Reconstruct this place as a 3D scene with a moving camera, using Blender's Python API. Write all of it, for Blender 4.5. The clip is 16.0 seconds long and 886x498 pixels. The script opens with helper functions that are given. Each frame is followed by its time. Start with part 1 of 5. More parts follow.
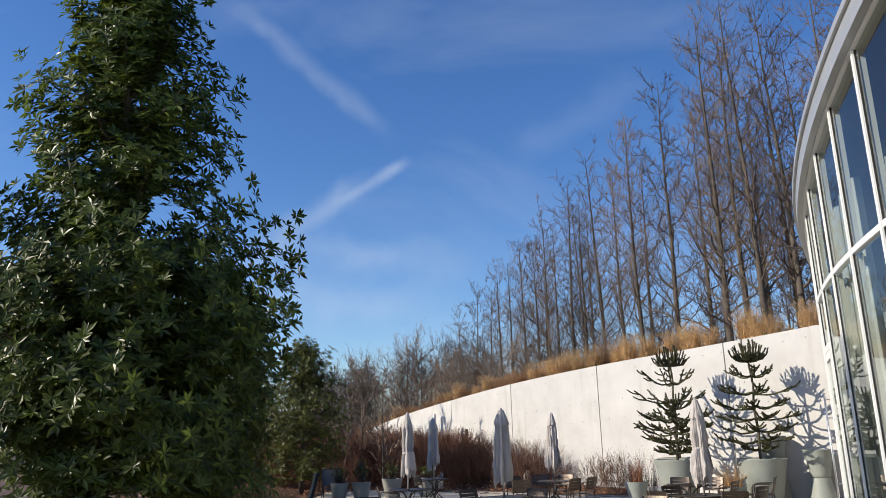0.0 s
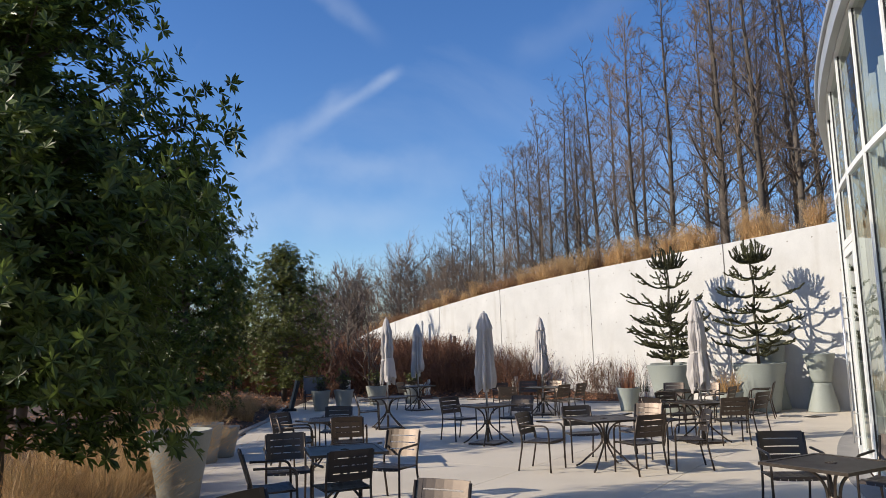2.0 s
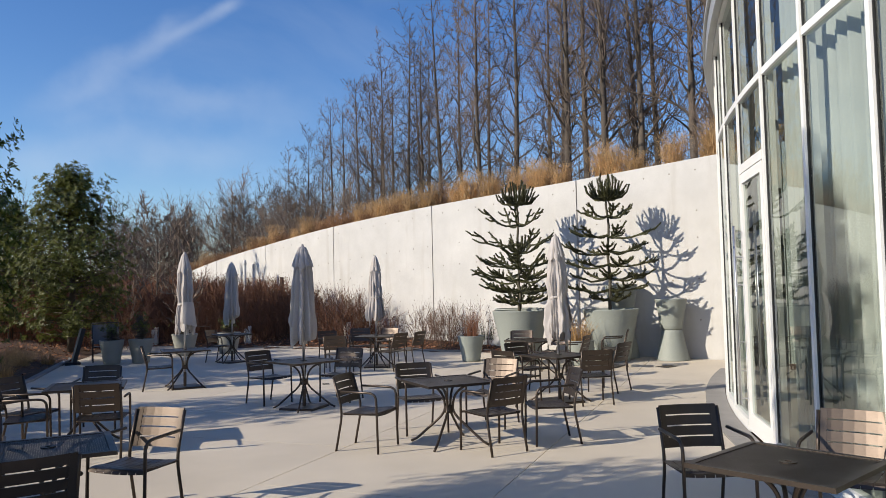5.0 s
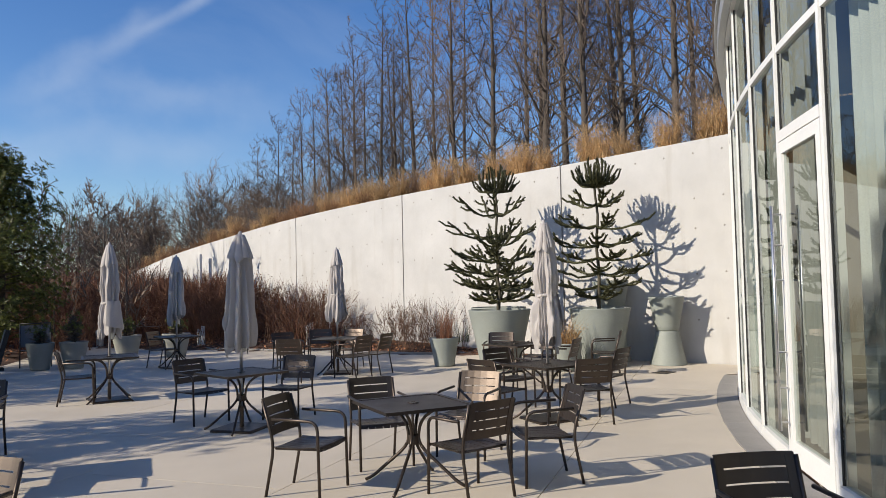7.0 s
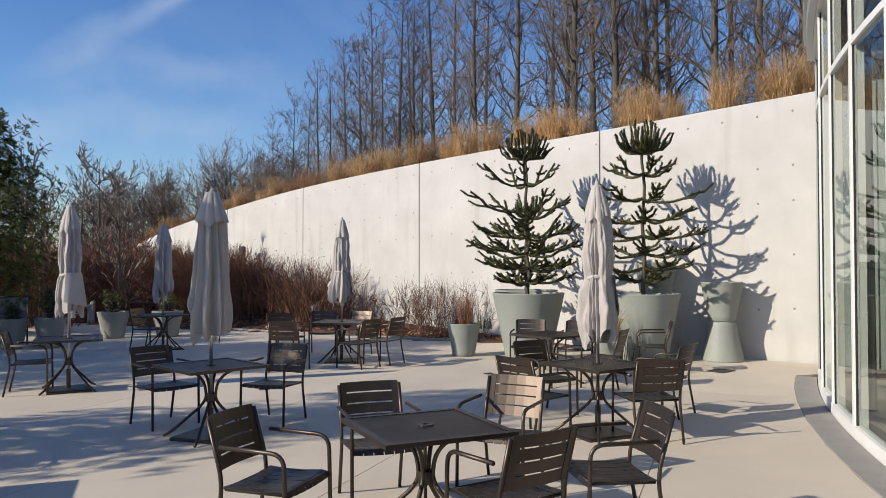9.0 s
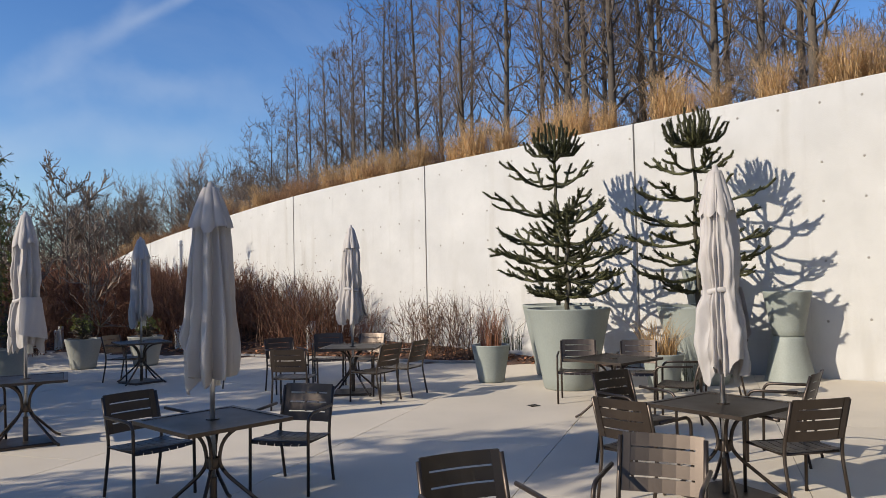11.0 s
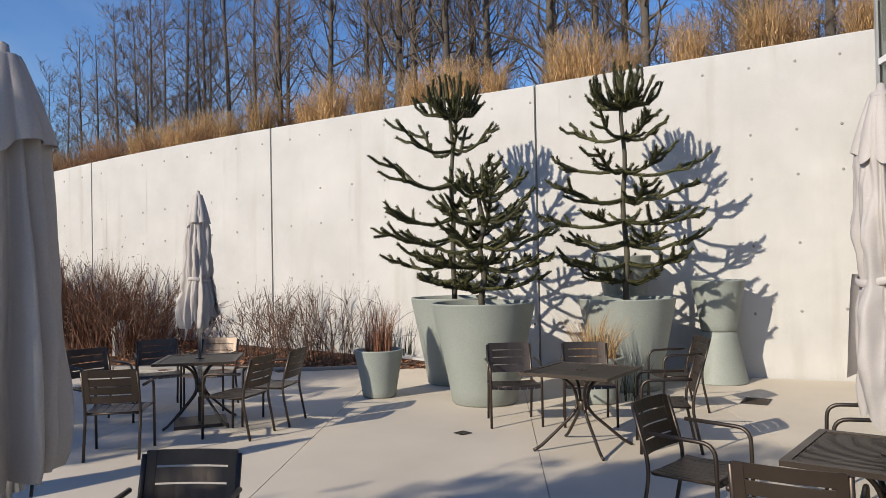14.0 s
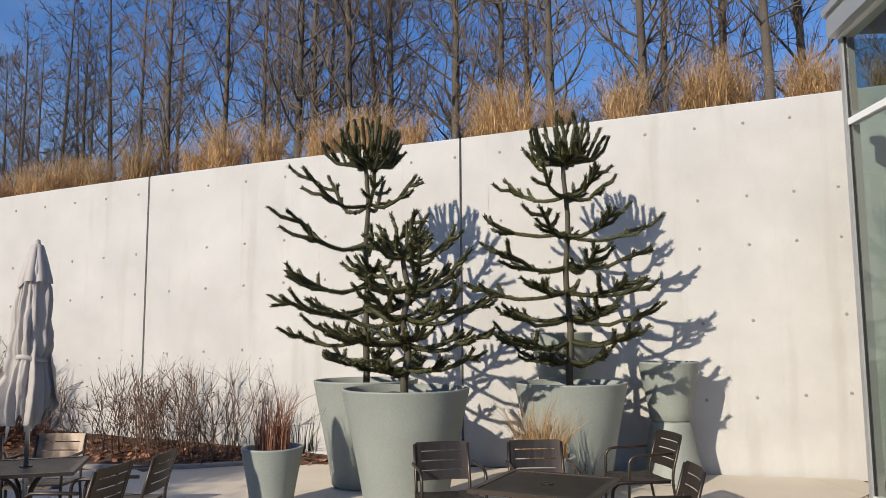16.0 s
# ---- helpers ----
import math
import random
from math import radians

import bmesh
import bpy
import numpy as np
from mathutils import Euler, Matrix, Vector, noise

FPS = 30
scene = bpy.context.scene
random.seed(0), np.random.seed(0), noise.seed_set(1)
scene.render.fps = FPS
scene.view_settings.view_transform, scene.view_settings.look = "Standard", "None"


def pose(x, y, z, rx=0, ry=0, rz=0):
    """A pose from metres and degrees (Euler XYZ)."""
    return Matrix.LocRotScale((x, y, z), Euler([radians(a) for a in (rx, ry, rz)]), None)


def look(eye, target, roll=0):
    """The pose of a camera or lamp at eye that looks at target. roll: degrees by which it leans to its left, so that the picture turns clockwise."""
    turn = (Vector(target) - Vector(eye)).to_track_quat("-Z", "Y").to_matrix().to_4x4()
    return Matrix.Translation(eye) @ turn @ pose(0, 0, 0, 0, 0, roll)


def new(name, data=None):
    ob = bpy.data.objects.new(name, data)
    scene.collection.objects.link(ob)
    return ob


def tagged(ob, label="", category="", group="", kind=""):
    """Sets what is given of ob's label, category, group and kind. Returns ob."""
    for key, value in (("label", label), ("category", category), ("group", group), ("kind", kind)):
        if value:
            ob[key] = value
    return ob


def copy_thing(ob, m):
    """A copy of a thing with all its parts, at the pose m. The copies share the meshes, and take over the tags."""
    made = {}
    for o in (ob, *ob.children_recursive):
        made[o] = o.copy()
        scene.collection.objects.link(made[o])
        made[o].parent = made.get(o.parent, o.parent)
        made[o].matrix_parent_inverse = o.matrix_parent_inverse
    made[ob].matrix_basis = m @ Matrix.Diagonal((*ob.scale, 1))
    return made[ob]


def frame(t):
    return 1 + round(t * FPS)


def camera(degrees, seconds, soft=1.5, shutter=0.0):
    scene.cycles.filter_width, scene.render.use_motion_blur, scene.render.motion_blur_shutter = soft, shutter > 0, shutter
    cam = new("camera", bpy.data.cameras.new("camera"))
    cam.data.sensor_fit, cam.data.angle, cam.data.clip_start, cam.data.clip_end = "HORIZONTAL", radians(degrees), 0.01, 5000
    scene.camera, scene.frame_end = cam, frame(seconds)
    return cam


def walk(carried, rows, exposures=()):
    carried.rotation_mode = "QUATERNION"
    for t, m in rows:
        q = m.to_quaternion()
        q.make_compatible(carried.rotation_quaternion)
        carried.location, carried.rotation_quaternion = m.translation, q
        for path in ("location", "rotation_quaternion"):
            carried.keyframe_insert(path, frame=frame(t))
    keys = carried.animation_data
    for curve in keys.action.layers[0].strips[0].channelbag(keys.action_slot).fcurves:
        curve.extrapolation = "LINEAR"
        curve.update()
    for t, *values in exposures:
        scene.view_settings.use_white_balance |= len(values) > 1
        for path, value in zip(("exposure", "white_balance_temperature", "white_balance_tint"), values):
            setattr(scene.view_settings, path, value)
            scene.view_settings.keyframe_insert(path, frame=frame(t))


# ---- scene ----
cam = camera(60.7, 16.0, 0.8)
METRES, EYE, TILT, LEAN, TURN = 15.1, 1.84, 0.0, 0.0, 0.0
ROWS = [
    (0.0, 0.0, 0.0, 0.0, 0.34, 14.24, 1.35),
    (0.5, 0.0048, 0.0213, 0.0006, -0.52, 13.0, 1.05),
    (1.0, 0.012, 0.0445, -0.0013, -0.96, 11.37, 1.04),
    (1.5, 0.0204, 0.0708, -0.0008, -0.59, 9.42, 1.29),
    (2.0, 0.0218, 0.1001, -0.0035, 0.03, 7.51, 1.67),
    (2.5, 0.0229, 0.128, -0.0049, -0.21, 5.73, 1.87),
    (3.0, 0.0268, 0.1583, -0.0062, -1.98, 4.39, 1.83),
    (3.5, 0.0321, 0.1915, -0.0078, -4.93, 3.47, 1.5),
    (4.0, 0.0393, 0.2231, -0.0071, -8.1, 3.03, 1.2),
    (4.5, 0.0466, 0.2552, -0.0054, -10.46, 3.02, 1.18),
    (7.0, 0.0866, 0.4093, -0.006, -13.88, 2.7, 1.26),
    (7.5, 0.0964, 0.4396, -0.0062, -14.01, 2.17, 0.84),
    (8.0, 0.104, 0.4732, -0.007, -13.72, 1.64, 0.39),
    (8.5, 0.1127, 0.5075, -0.0084, -13.08, 1.25, 0.14),
    (9.0, 0.1141, 0.5423, -0.0092, -12.63, 1.25, 0.02),
    (9.5, 0.1114, 0.5762, -0.0075, -12.66, 1.61, 0.12),
    (12.0, 0.0807, 0.7406, -0.008, -17.0, 2.12, 2.17),
    (12.5, 0.0768, 0.7755, -0.0101, -18.96, 1.26, 2.36),
    (13.0, 0.0713, 0.806, -0.0105, -21.88, 0.62, 2.13),
    (13.5, 0.069, 0.838, -0.0093, -25.69, 0.47, 1.66),
    (14.0, 0.0764, 0.8694, -0.0092, -29.45, 1.1, 1.11),
    (14.5, 0.083, 0.897, -0.0097, -32.54, 2.31, 0.75),
    (15.0, 0.0914, 0.9244, -0.0074, -34.75, 3.76, 0.55),
    (15.5, 0.1059, 0.9482, -0.006, -36.35, 5.19, 0.47),
    (16.0, 0.1162, 0.9722, -0.0062, -37.64, 6.45, 0.4),
]
walk(cam, [(t, pose(0, 0, EYE, TILT, LEAN, TURN) @ pose(METRES * x, METRES * y, METRES * z, 90 + pitch, roll, yaw)) for t, x, y, z, yaw, pitch, roll in ROWS],
     [(0.0, 0.26), (3.5, 0.24), (7.0, 0.12), (12.0, 0.11), (16.0, 0.05)])

# world, sun, exposure
SUN_AZ, SUN_EL = radians(-169), radians(28)
sun_dir = Vector((math.cos(SUN_AZ) * math.cos(SUN_EL), math.sin(SUN_AZ) * math.cos(SUN_EL), math.sin(SUN_EL)))
world = bpy.data.worlds.new("sky")
scene.world = world
world.use_nodes = True
wn, wl = world.node_tree.nodes, world.node_tree.links
wn.clear()
sky = wn.new("ShaderNodeTexSky")
sky.sky_type, sky.sun_disc = "NISHITA", False
sky.sun_elevation, sky.sun_rotation = SUN_EL, math.atan2(sun_dir.x, sun_dir.y)
sky.air_density, sky.dust_density, sky.ozone_density, sky.altitude = 1.0, 0.3, 3.0, 100
wc = wn.new("ShaderNodeTexCoord")
# thin cirrus, drawn out along one direction
wm = wn.new("ShaderNodeMapping")
wm.inputs["Rotation"].default_value = (0.3, 0.5, 1.6)
wm.inputs["Scale"].default_value = (1.1, 4.2, 3.0)
wz = wn.new("ShaderNodeTexNoise")
wz.inputs["Scale"].default_value, wz.inputs["Detail"].default_value, wz.inputs["Roughness"].default_value = 1.6, 7, 0.55
wz.inputs["Distortion"].default_value = 0.6
wr = wn.new("ShaderNodeMapRange")
wr.inputs["From Min"].default_value, wr.inputs["From Max"].default_value, wr.inputs["To Max"].default_value = 0.52, 0.86, 0.22
wx = wn.new("ShaderNodeMixRGB")
wx.inputs["Color2"].default_value = (5.2, 5.9, 7.0, 1)
wh = wn.new("ShaderNodeHueSaturation")
wh.inputs["Saturation"].default_value, wh.inputs["Hue"].default_value, wh.inputs["Value"].default_value = 1.24, 0.511, 1.24
wb = wn.new("ShaderNodeBackground")
wb.inputs["Strength"].default_value = 0.107
wo = wn.new("ShaderNodeOutputWorld")
wl.new(wc.outputs["Generated"], wm.inputs["Vector"])
wl.new(wm.outputs["Vector"], wz.inputs["Vector"])
wl.new(wz.outputs["Fac"], wr.inputs["Value"])


def streak(a, b, half, amount, seed):
    """A wispy streak of high cloud between two directions: its share at each point of the sky."""
    a, b = Vector(a).normalized(), Vector(b).normalized()
    across, run = a.cross(b).normalized(), (b - a)
    size, mid = run.length / 2, (a + b) / 2
    nz, sub, sc, ad = wn.new("ShaderNodeTexNoise"), wn.new("ShaderNodeVectorMath"), wn.new("ShaderNodeVectorMath"), wn.new("ShaderNodeVectorMath")
    nz.inputs["Scale"].default_value, nz.inputs["Detail"].default_value = 9.0, 5
    sub.operation, sc.operation, ad.operation = "ADD", "MULTIPLY_ADD", "ADD"
    sub.inputs[1].default_value = (seed, seed * 0.7, 0)
    sc.inputs[1].default_value, sc.inputs[2].default_value = (half * 2.4,) * 3, (-half * 1.2,) * 3
    wl.new(wc.outputs["Generated"], sub.inputs[0])
    wl.new(sub.outputs[0], nz.inputs["Vector"])
    wl.new(nz.outputs["Color"], sc.inputs[0])
    wl.new(wc.outputs["Generated"], ad.inputs[0])
    wl.new(sc.outputs[0], ad.inputs[1])
    share = None
    for way, offset, edge, core in ((across, 0.0, half, 0.0), (run.normalized(), mid.dot(run.normalized()), size, size * 0.45)):
        dt, mi, ab, mr = wn.new("ShaderNodeVectorMath"), wn.new("ShaderNodeMath"), wn.new("ShaderNodeMath"), wn.new("ShaderNodeMapRange")
        dt.operation, mi.operation, ab.operation, mr.interpolation_type = "DOT_PRODUCT", "SUBTRACT", "ABSOLUTE", "SMOOTHSTEP"
        dt.inputs[1].default_value, mi.inputs[1].default_value = way, offset
        mr.inputs["From Min"].default_value, mr.inputs["From Max"].default_value = core, edge
        mr.inputs["To Min"].default_value, mr.inputs["To Max"].default_value = 1.0, 0.0
        wl.new(ad.outputs[0], dt.inputs[0])
        wl.new(dt.outputs["Value"], mi.inputs[0])
        wl.new(mi.outputs[0], ab.inputs[0])
        wl.new(ab.outputs[0], mr.inputs["Value"])
        mu = wn.new("ShaderNodeMath")
        mu.operation = "MULTIPLY"
        wl.new(mr.outputs["Result"], mu.inputs[0])
        if share is None:
            mu.inputs[1].default_value = amount
        else:
            wl.new(share, mu.inputs[1])
        share = mu.outputs[0]
    gm, out = wn.new("ShaderNodeMapRange"), wn.new("ShaderNodeMath")
    gm.inputs["From Min"].default_value, gm.inputs["From Max"].default_value, gm.inputs["To Min"].default_value = 0.35, 0.65, 0.35
    out.operation = "MULTIPLY"
    wl.new(nz.outputs["Fac"], gm.inputs["Value"])
    wl.new(gm.outputs["Result"], out.inputs[0])
    wl.new(share, out.inputs[1])
    return out.outputs[0]


cover = wr.outputs["Result"]
for k, (a, b, half, amount) in enumerate((((-0.035, 0.932, 0.36), (-0.15, 0.943, 0.30), 0.011, 0.50), ((-0.08, 0.937, 0.34), (-0.30, 0.94, 0.21), 0.024, 0.30),
                                          ((-0.26, 0.80, 0.53), (-0.05, 0.925, 0.375), 0.020, 0.20), ((-0.30, 0.93, 0.235), (0.08, 0.97, 0.22), 0.045, 0.24),
                                          ((-0.36, 0.92, 0.17), (0.02, 0.98, 0.17), 0.05, 0.20), ((0.28, 0.85, 0.45), (0.08, 0.94, 0.34), 0.035, 0.10))):
    sm = wn.new("ShaderNodeMath")
    sm.operation, sm.use_clamp = "ADD", True
    wl.new(cover, sm.inputs[0])
    wl.new(streak(a, b, half, amount, 3.1 * k), sm.inputs[1])
    cover = sm.outputs[0]
wl.new(cover, wx.inputs["Fac"])
wl.new(sky.outputs["Color"], wh.inputs["Color"])
wl.new(wh.outputs["Color"], wx.inputs["Color1"])
wl.new(wx.outputs["Color"], wb.inputs["Color"])
wl.new(wb.outputs["Background"], wo.inputs["Surface"])
sun = new("sun", bpy.data.lights.new("sun", "SUN"))
sun.data.energy, sun.data.angle, sun.data.color = 4.8, radians(0.53), (1.0, 0.90, 0.75)
sun.matrix_world = look(sun_dir * 60, (0, 0, 0))


# ---- materials ----
def mat(name, base, rough=0.6, metal=0.0, vary=0.25, fine=60.0, coarse=2.5, bump=0.15, tint=None, rand=0.0, island=0.0, spec=0.5, coat=0.0, trans=0.0):
    """A surface with variation at two scales, fine relief, and, where asked, a shift per object or per piece."""
    m = bpy.data.materials.new(name)
    m.use_nodes = True
    n, l = m.node_tree.nodes, m.node_tree.links
    b = n["Principled BSDF"]
    b.inputs["Roughness"].default_value, b.inputs["Metallic"].default_value = rough, metal
    b.inputs["Specular IOR Level"].default_value, b.inputs["Coat Weight"].default_value = spec, coat
    tc = n.new("ShaderNodeTexCoord")
    nf, nc = n.new("ShaderNodeTexNoise"), n.new("ShaderNodeTexNoise")
    nf.inputs["Scale"].default_value, nf.inputs["Detail"].default_value = fine, 4
    nc.inputs["Scale"].default_value, nc.inputs["Detail"].default_value, nc.inputs["Roughness"].default_value = coarse, 5, 0.6
    for q in (nf, nc):
        l.new(tc.outputs["Object"], q.inputs["Vector"])
    add = n.new("ShaderNodeMath")
    add.operation = "ADD"
    l.new(nf.outputs["Fac"], add.inputs[0])
    l.new(nc.outputs["Fac"], add.inputs[1])
    ramp = n.new("ShaderNodeMapRange")
    ramp.inputs["From Min"].default_value, ramp.inputs["From Max"].default_value = 0.6, 1.4
    l.new(add.outputs[0], ramp.inputs["Value"])
    mix = n.new("ShaderNodeMixRGB")
    other = tint or tuple(c * (1 + vary) for c in base)
    low = tuple(c * (1 - vary) for c in base)
    mix.inputs["Color1"].default_value, mix.inputs["Color2"].default_value = (*low, 1), (*other, 1)
    l.new(ramp.outputs["Result"], mix.inputs["Fac"])
    out = mix.outputs["Color"]
    for amount, node_type, socket in ((rand, "ShaderNodeObjectInfo", "Random"), (island, "ShaderNodeNewGeometry", "Random Per Island")):
        if amount:
            info, mr, hsv = n.new(node_type), n.new("ShaderNodeMapRange"), n.new("ShaderNodeHueSaturation")
            mr.inputs["To Min"].default_value, mr.inputs["To Max"].default_value = 1 - amount, 1 + amount
            l.new(info.outputs[socket], mr.inputs["Value"])
            l.new(mr.outputs["Result"], hsv.inputs["Value"])
            l.new(out, hsv.inputs["Color"])
            out = hsv.outputs["Color"]
    l.new(out, b.inputs["Base Color"])
    rr = n.new("ShaderNodeMapRange")
    rr.inputs["To Min"].default_value, rr.inputs["To Max"].default_value = max(0.03, rough - 0.1), min(1, rough + 0.1)
    l.new(nc.outputs["Fac"], rr.inputs["Value"])
    l.new(rr.outputs["Result"], b.inputs["Roughness"])
    if bump:
        bp = n.new("ShaderNodeBump")
        bp.inputs["Strength"].default_value, bp.inputs["Distance"].default_value = bump, 0.01
        l.new(nf.outputs["Fac"], bp.inputs["Height"])
        l.new(bp.outputs["Normal"], b.inputs["Normal"])
    if trans:
        tl, ms = n.new("ShaderNodeBsdfTranslucent"), n.new("ShaderNodeMixShader")
        l.new(out, tl.inputs["Color"])
        ms.inputs["Fac"].default_value = trans
        l.new(b.outputs["BSDF"], ms.inputs[1])
        l.new(tl.outputs["BSDF"], ms.inputs[2])
        l.new(ms.outputs["Shader"], n["Material Output"].inputs["Surface"])
    return m


def board_concrete(name, base):
    """Cast concrete: cloudy patches, rusty vertical runs and fine pores."""
    m = mat(name, base, 0.85, vary=0.17, fine=90, coarse=1.1, bump=0.2)
    n, l = m.node_tree.nodes, m.node_tree.links
    b = n["Principled BSDF"]
    src = b.inputs["Base Color"].links[0].from_socket
    tc, mp, nz, rg, mx = (n.new("ShaderNodeTexCoord"), n.new("ShaderNodeMapping"), n.new("ShaderNodeTexNoise"), n.new("ShaderNodeMapRange"), n.new("ShaderNodeMixRGB"))
    mp.inputs["Scale"].default_value = (2.2, 2.2, 0.22)
    nz.inputs["Scale"].default_value, nz.inputs["Detail"].default_value = 1.6, 6
    rg.inputs["From Min"].default_value, rg.inputs["From Max"].default_value, rg.inputs["To Max"].default_value = 0.55, 0.8, 0.55
    mx.inputs["Color2"].default_value = (base[0] * 0.70, base[1] * 0.655, base[2] * 0.585, 1)
    l.new(tc.outputs["Object"], mp.inputs["Vector"])
    l.new(mp.outputs["Vector"], nz.inputs["Vector"])
    l.new(nz.outputs["Fac"], rg.inputs["Value"])
    l.new(rg.outputs["Result"], mx.inputs["Fac"])
    l.new(src, mx.inputs["Color1"])
    l.new(mx.outputs["Color"], b.inputs["Base Color"])
    return m


WALL = board_concrete("pale_cast_concrete", (0.53, 0.518, 0.497))
SEAM = board_concrete("formwork_seam", (0.512, 0.497, 0.473))
HOLE = mat("tie_hole_shade", (0.30, 0.28, 0.25), 0.9)
RUST = mat("rusted_steel_edge", (0.28, 0.13, 0.06), 0.8, vary=0.4)
PAVE = mat("broom_finished_concrete", (0.550, 0.486, 0.394), 0.8, vary=0.16, fine=120, coarse=0.7, bump=0.1, rand=0.05)
KERB = mat("grey_concrete_kerb", (0.27, 0.255, 0.235), 0.85, vary=0.2, fine=90, coarse=3, bump=0.2, rand=0.08)
SOIL = mat("brown_leafy_soil", (0.085, 0.043, 0.026), 0.95, vary=0.5, fine=18, coarse=1.2, bump=0.8)
HILL = mat("dry_hillside_turf", (0.17, 0.115, 0.06), 0.95, vary=0.45, fine=8, coarse=0.5, bump=0.8)
BRONZE = mat("bronze_powder_coat", (0.084, 0.067, 0.056), 0.43, 0.85, vary=0.1, fine=200, coarse=6, bump=0.03, rand=0.12)
ALU = mat("brushed_aluminium", (0.62, 0.62, 0.62), 0.3, 0.9, vary=0.08, bump=0.02)
FABRIC = mat("weathered_canvas", (0.475, 0.44, 0.42), 0.62, vary=0.12, fine=160, coarse=3.5, bump=0.10, trans=0.12)
CORD = mat("dark_cord", (0.05, 0.05, 0.055), 0.8)
GLAZED = mat("sage_green_planter", (0.27, 0.293, 0.267), 0.6, vary=0.10, fine=40, coarse=2.0, bump=0.06, rand=0.05)
STONE = mat("grey_stone_planter", (0.27, 0.27, 0.24), 0.7, vary=0.12, fine=40, coarse=2.0, bump=0.08, rand=0.06)
NEEDLE = mat("monkey_puzzle_leaf", (0.058, 0.058, 0.020), 0.6, vary=0.4, fine=30, coarse=4, bump=0, island=0.45)
NEEDLE_BARK = mat("scaly_green_bark", (0.075, 0.066, 0.045), 0.8, vary=0.4, fine=60, bump=0.4)
BARK = mat("grey_brown_bark", (0.098, 0.080, 0.064), 0.9, vary=0.35, fine=14, coarse=1.5, bump=0.7, rand=0.25)
TWIG = mat("purplish_bare_twig", (0.155, 0.116, 0.090), 0.85, vary=0.3, fine=10, bump=0, rand=0.2)
LEAF = mat("glossy_magnolia_leaf", (0.082, 0.112, 0.022), 0.36, vary=0.5, fine=6, coarse=1.0, bump=0, island=0.5, spec=0.36, trans=0.46)
LEAF2 = mat("olive_evergreen_leaf", (0.105, 0.116, 0.028), 0.4, vary=0.5, fine=6, coarse=1.0, bump=0, island=0.5, spec=0.35, trans=0.4)
STRAW = mat("dry_straw_grass", (0.47, 0.30, 0.135), 0.75, vary=0.3, fine=6, coarse=1.5, bump=0, island=0.4, rand=0.15, trans=0.25)
TAWNY = mat("tawny_plume_grass", (0.50, 0.325, 0.155), 0.8, vary=0.35, fine=6, coarse=1.5, bump=0, island=0.4, rand=0.2, trans=0.25)
RUSSET = mat("russet_grass", (0.33, 0.15, 0.085), 0.8, vary=0.3, fine=6, bump=0, island=0.4, trans=0.25)
SHRUB = mat("brown_shrub_stem", (0.18, 0.082, 0.046), 0.85, vary=0.3, fine=8, bump=0, island=0.4, rand=0.25)
PALE_SHRUB = mat("pale_shrub_stem", (0.125, 0.070, 0.046), 0.85, vary=0.3, fine=8, bump=0, island=0.35, rand=0.15)
LITTER = mat("fallen_leaf", (0.30, 0.135, 0.066), 0.8, vary=0.3, fine=8, bump=0, island=0.6)
FRAME = mat("white_painted_metal", (0.78, 0.78, 0.76), 0.35, vary=0.05, fine=50, bump=0.02)
DARKGAP = mat("black_rubber_gasket", (0.02, 0.02, 0.022), 0.6)
FASCIA = mat("grey_metal_fascia", (0.42, 0.43, 0.43), 0.4, 0.4, vary=0.1, bump=0.03)
# one curtain cloth in two tones: paler near the glass, darker farther in
SHEER = mat("pale_sheer_curtain", (0.62, 0.63, 0.61), 0.9, vary=0.15, fine=80, bump=0.1, trans=0.25)
CURTAIN = mat("dark_sheer_curtain", (0.40, 0.40, 0.385), 0.9, vary=0.15, fine=80, bump=0.1, trans=0.25)
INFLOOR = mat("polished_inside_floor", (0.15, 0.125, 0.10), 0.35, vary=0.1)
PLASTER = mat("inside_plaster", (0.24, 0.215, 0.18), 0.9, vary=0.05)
BLACK = mat("black_metal", (0.022, 0.022, 0.024), 0.5, 0.2, rand=0.2)
MESH = mat("grey_sling_mesh", (0.12, 0.12, 0.125), 0.7, fine=300)
LIGHTBOX = mat("off_white_cast_metal", (0.62, 0.61, 0.58), 0.45, vary=0.08)
POSTWOOD = mat("brown_weathered_post", (0.12, 0.085, 0.065), 0.9, vary=0.3)

GLASS = bpy.data.materials.new("clear_reflective_glass")
GLASS.use_nodes = True
gn, gl = GLASS.node_tree.nodes, GLASS.node_tree.links
gn.clear()
g_out, g_mix, g_tr, g_gl, g_fr = (gn.new("ShaderNodeOutputMaterial"), gn.new("ShaderNodeMixShader"), gn.new("ShaderNodeBsdfTransparent"), gn.new("ShaderNodeBsdfGlossy"), gn.new("ShaderNodeFresnel"))
g_fr.inputs["IOR"].default_value = 1.62
g_gl.inputs["Roughness"].default_value = 0.0
g_gl.inputs["Color"].default_value = (0.93, 0.97, 0.97, 1)
g_tr.inputs["Color"].default_value = (0.60, 0.68, 0.66, 1)
gl.new(g_fr.outputs["Fac"], g_mix.inputs["Fac"])
gl.new(g_tr.outputs["BSDF"], g_mix.inputs[1])
gl.new(g_gl.outputs["BSDF"], g_mix.inputs[2])
gl.new(g_mix.outputs["Shader"], g_out.inputs["Surface"])


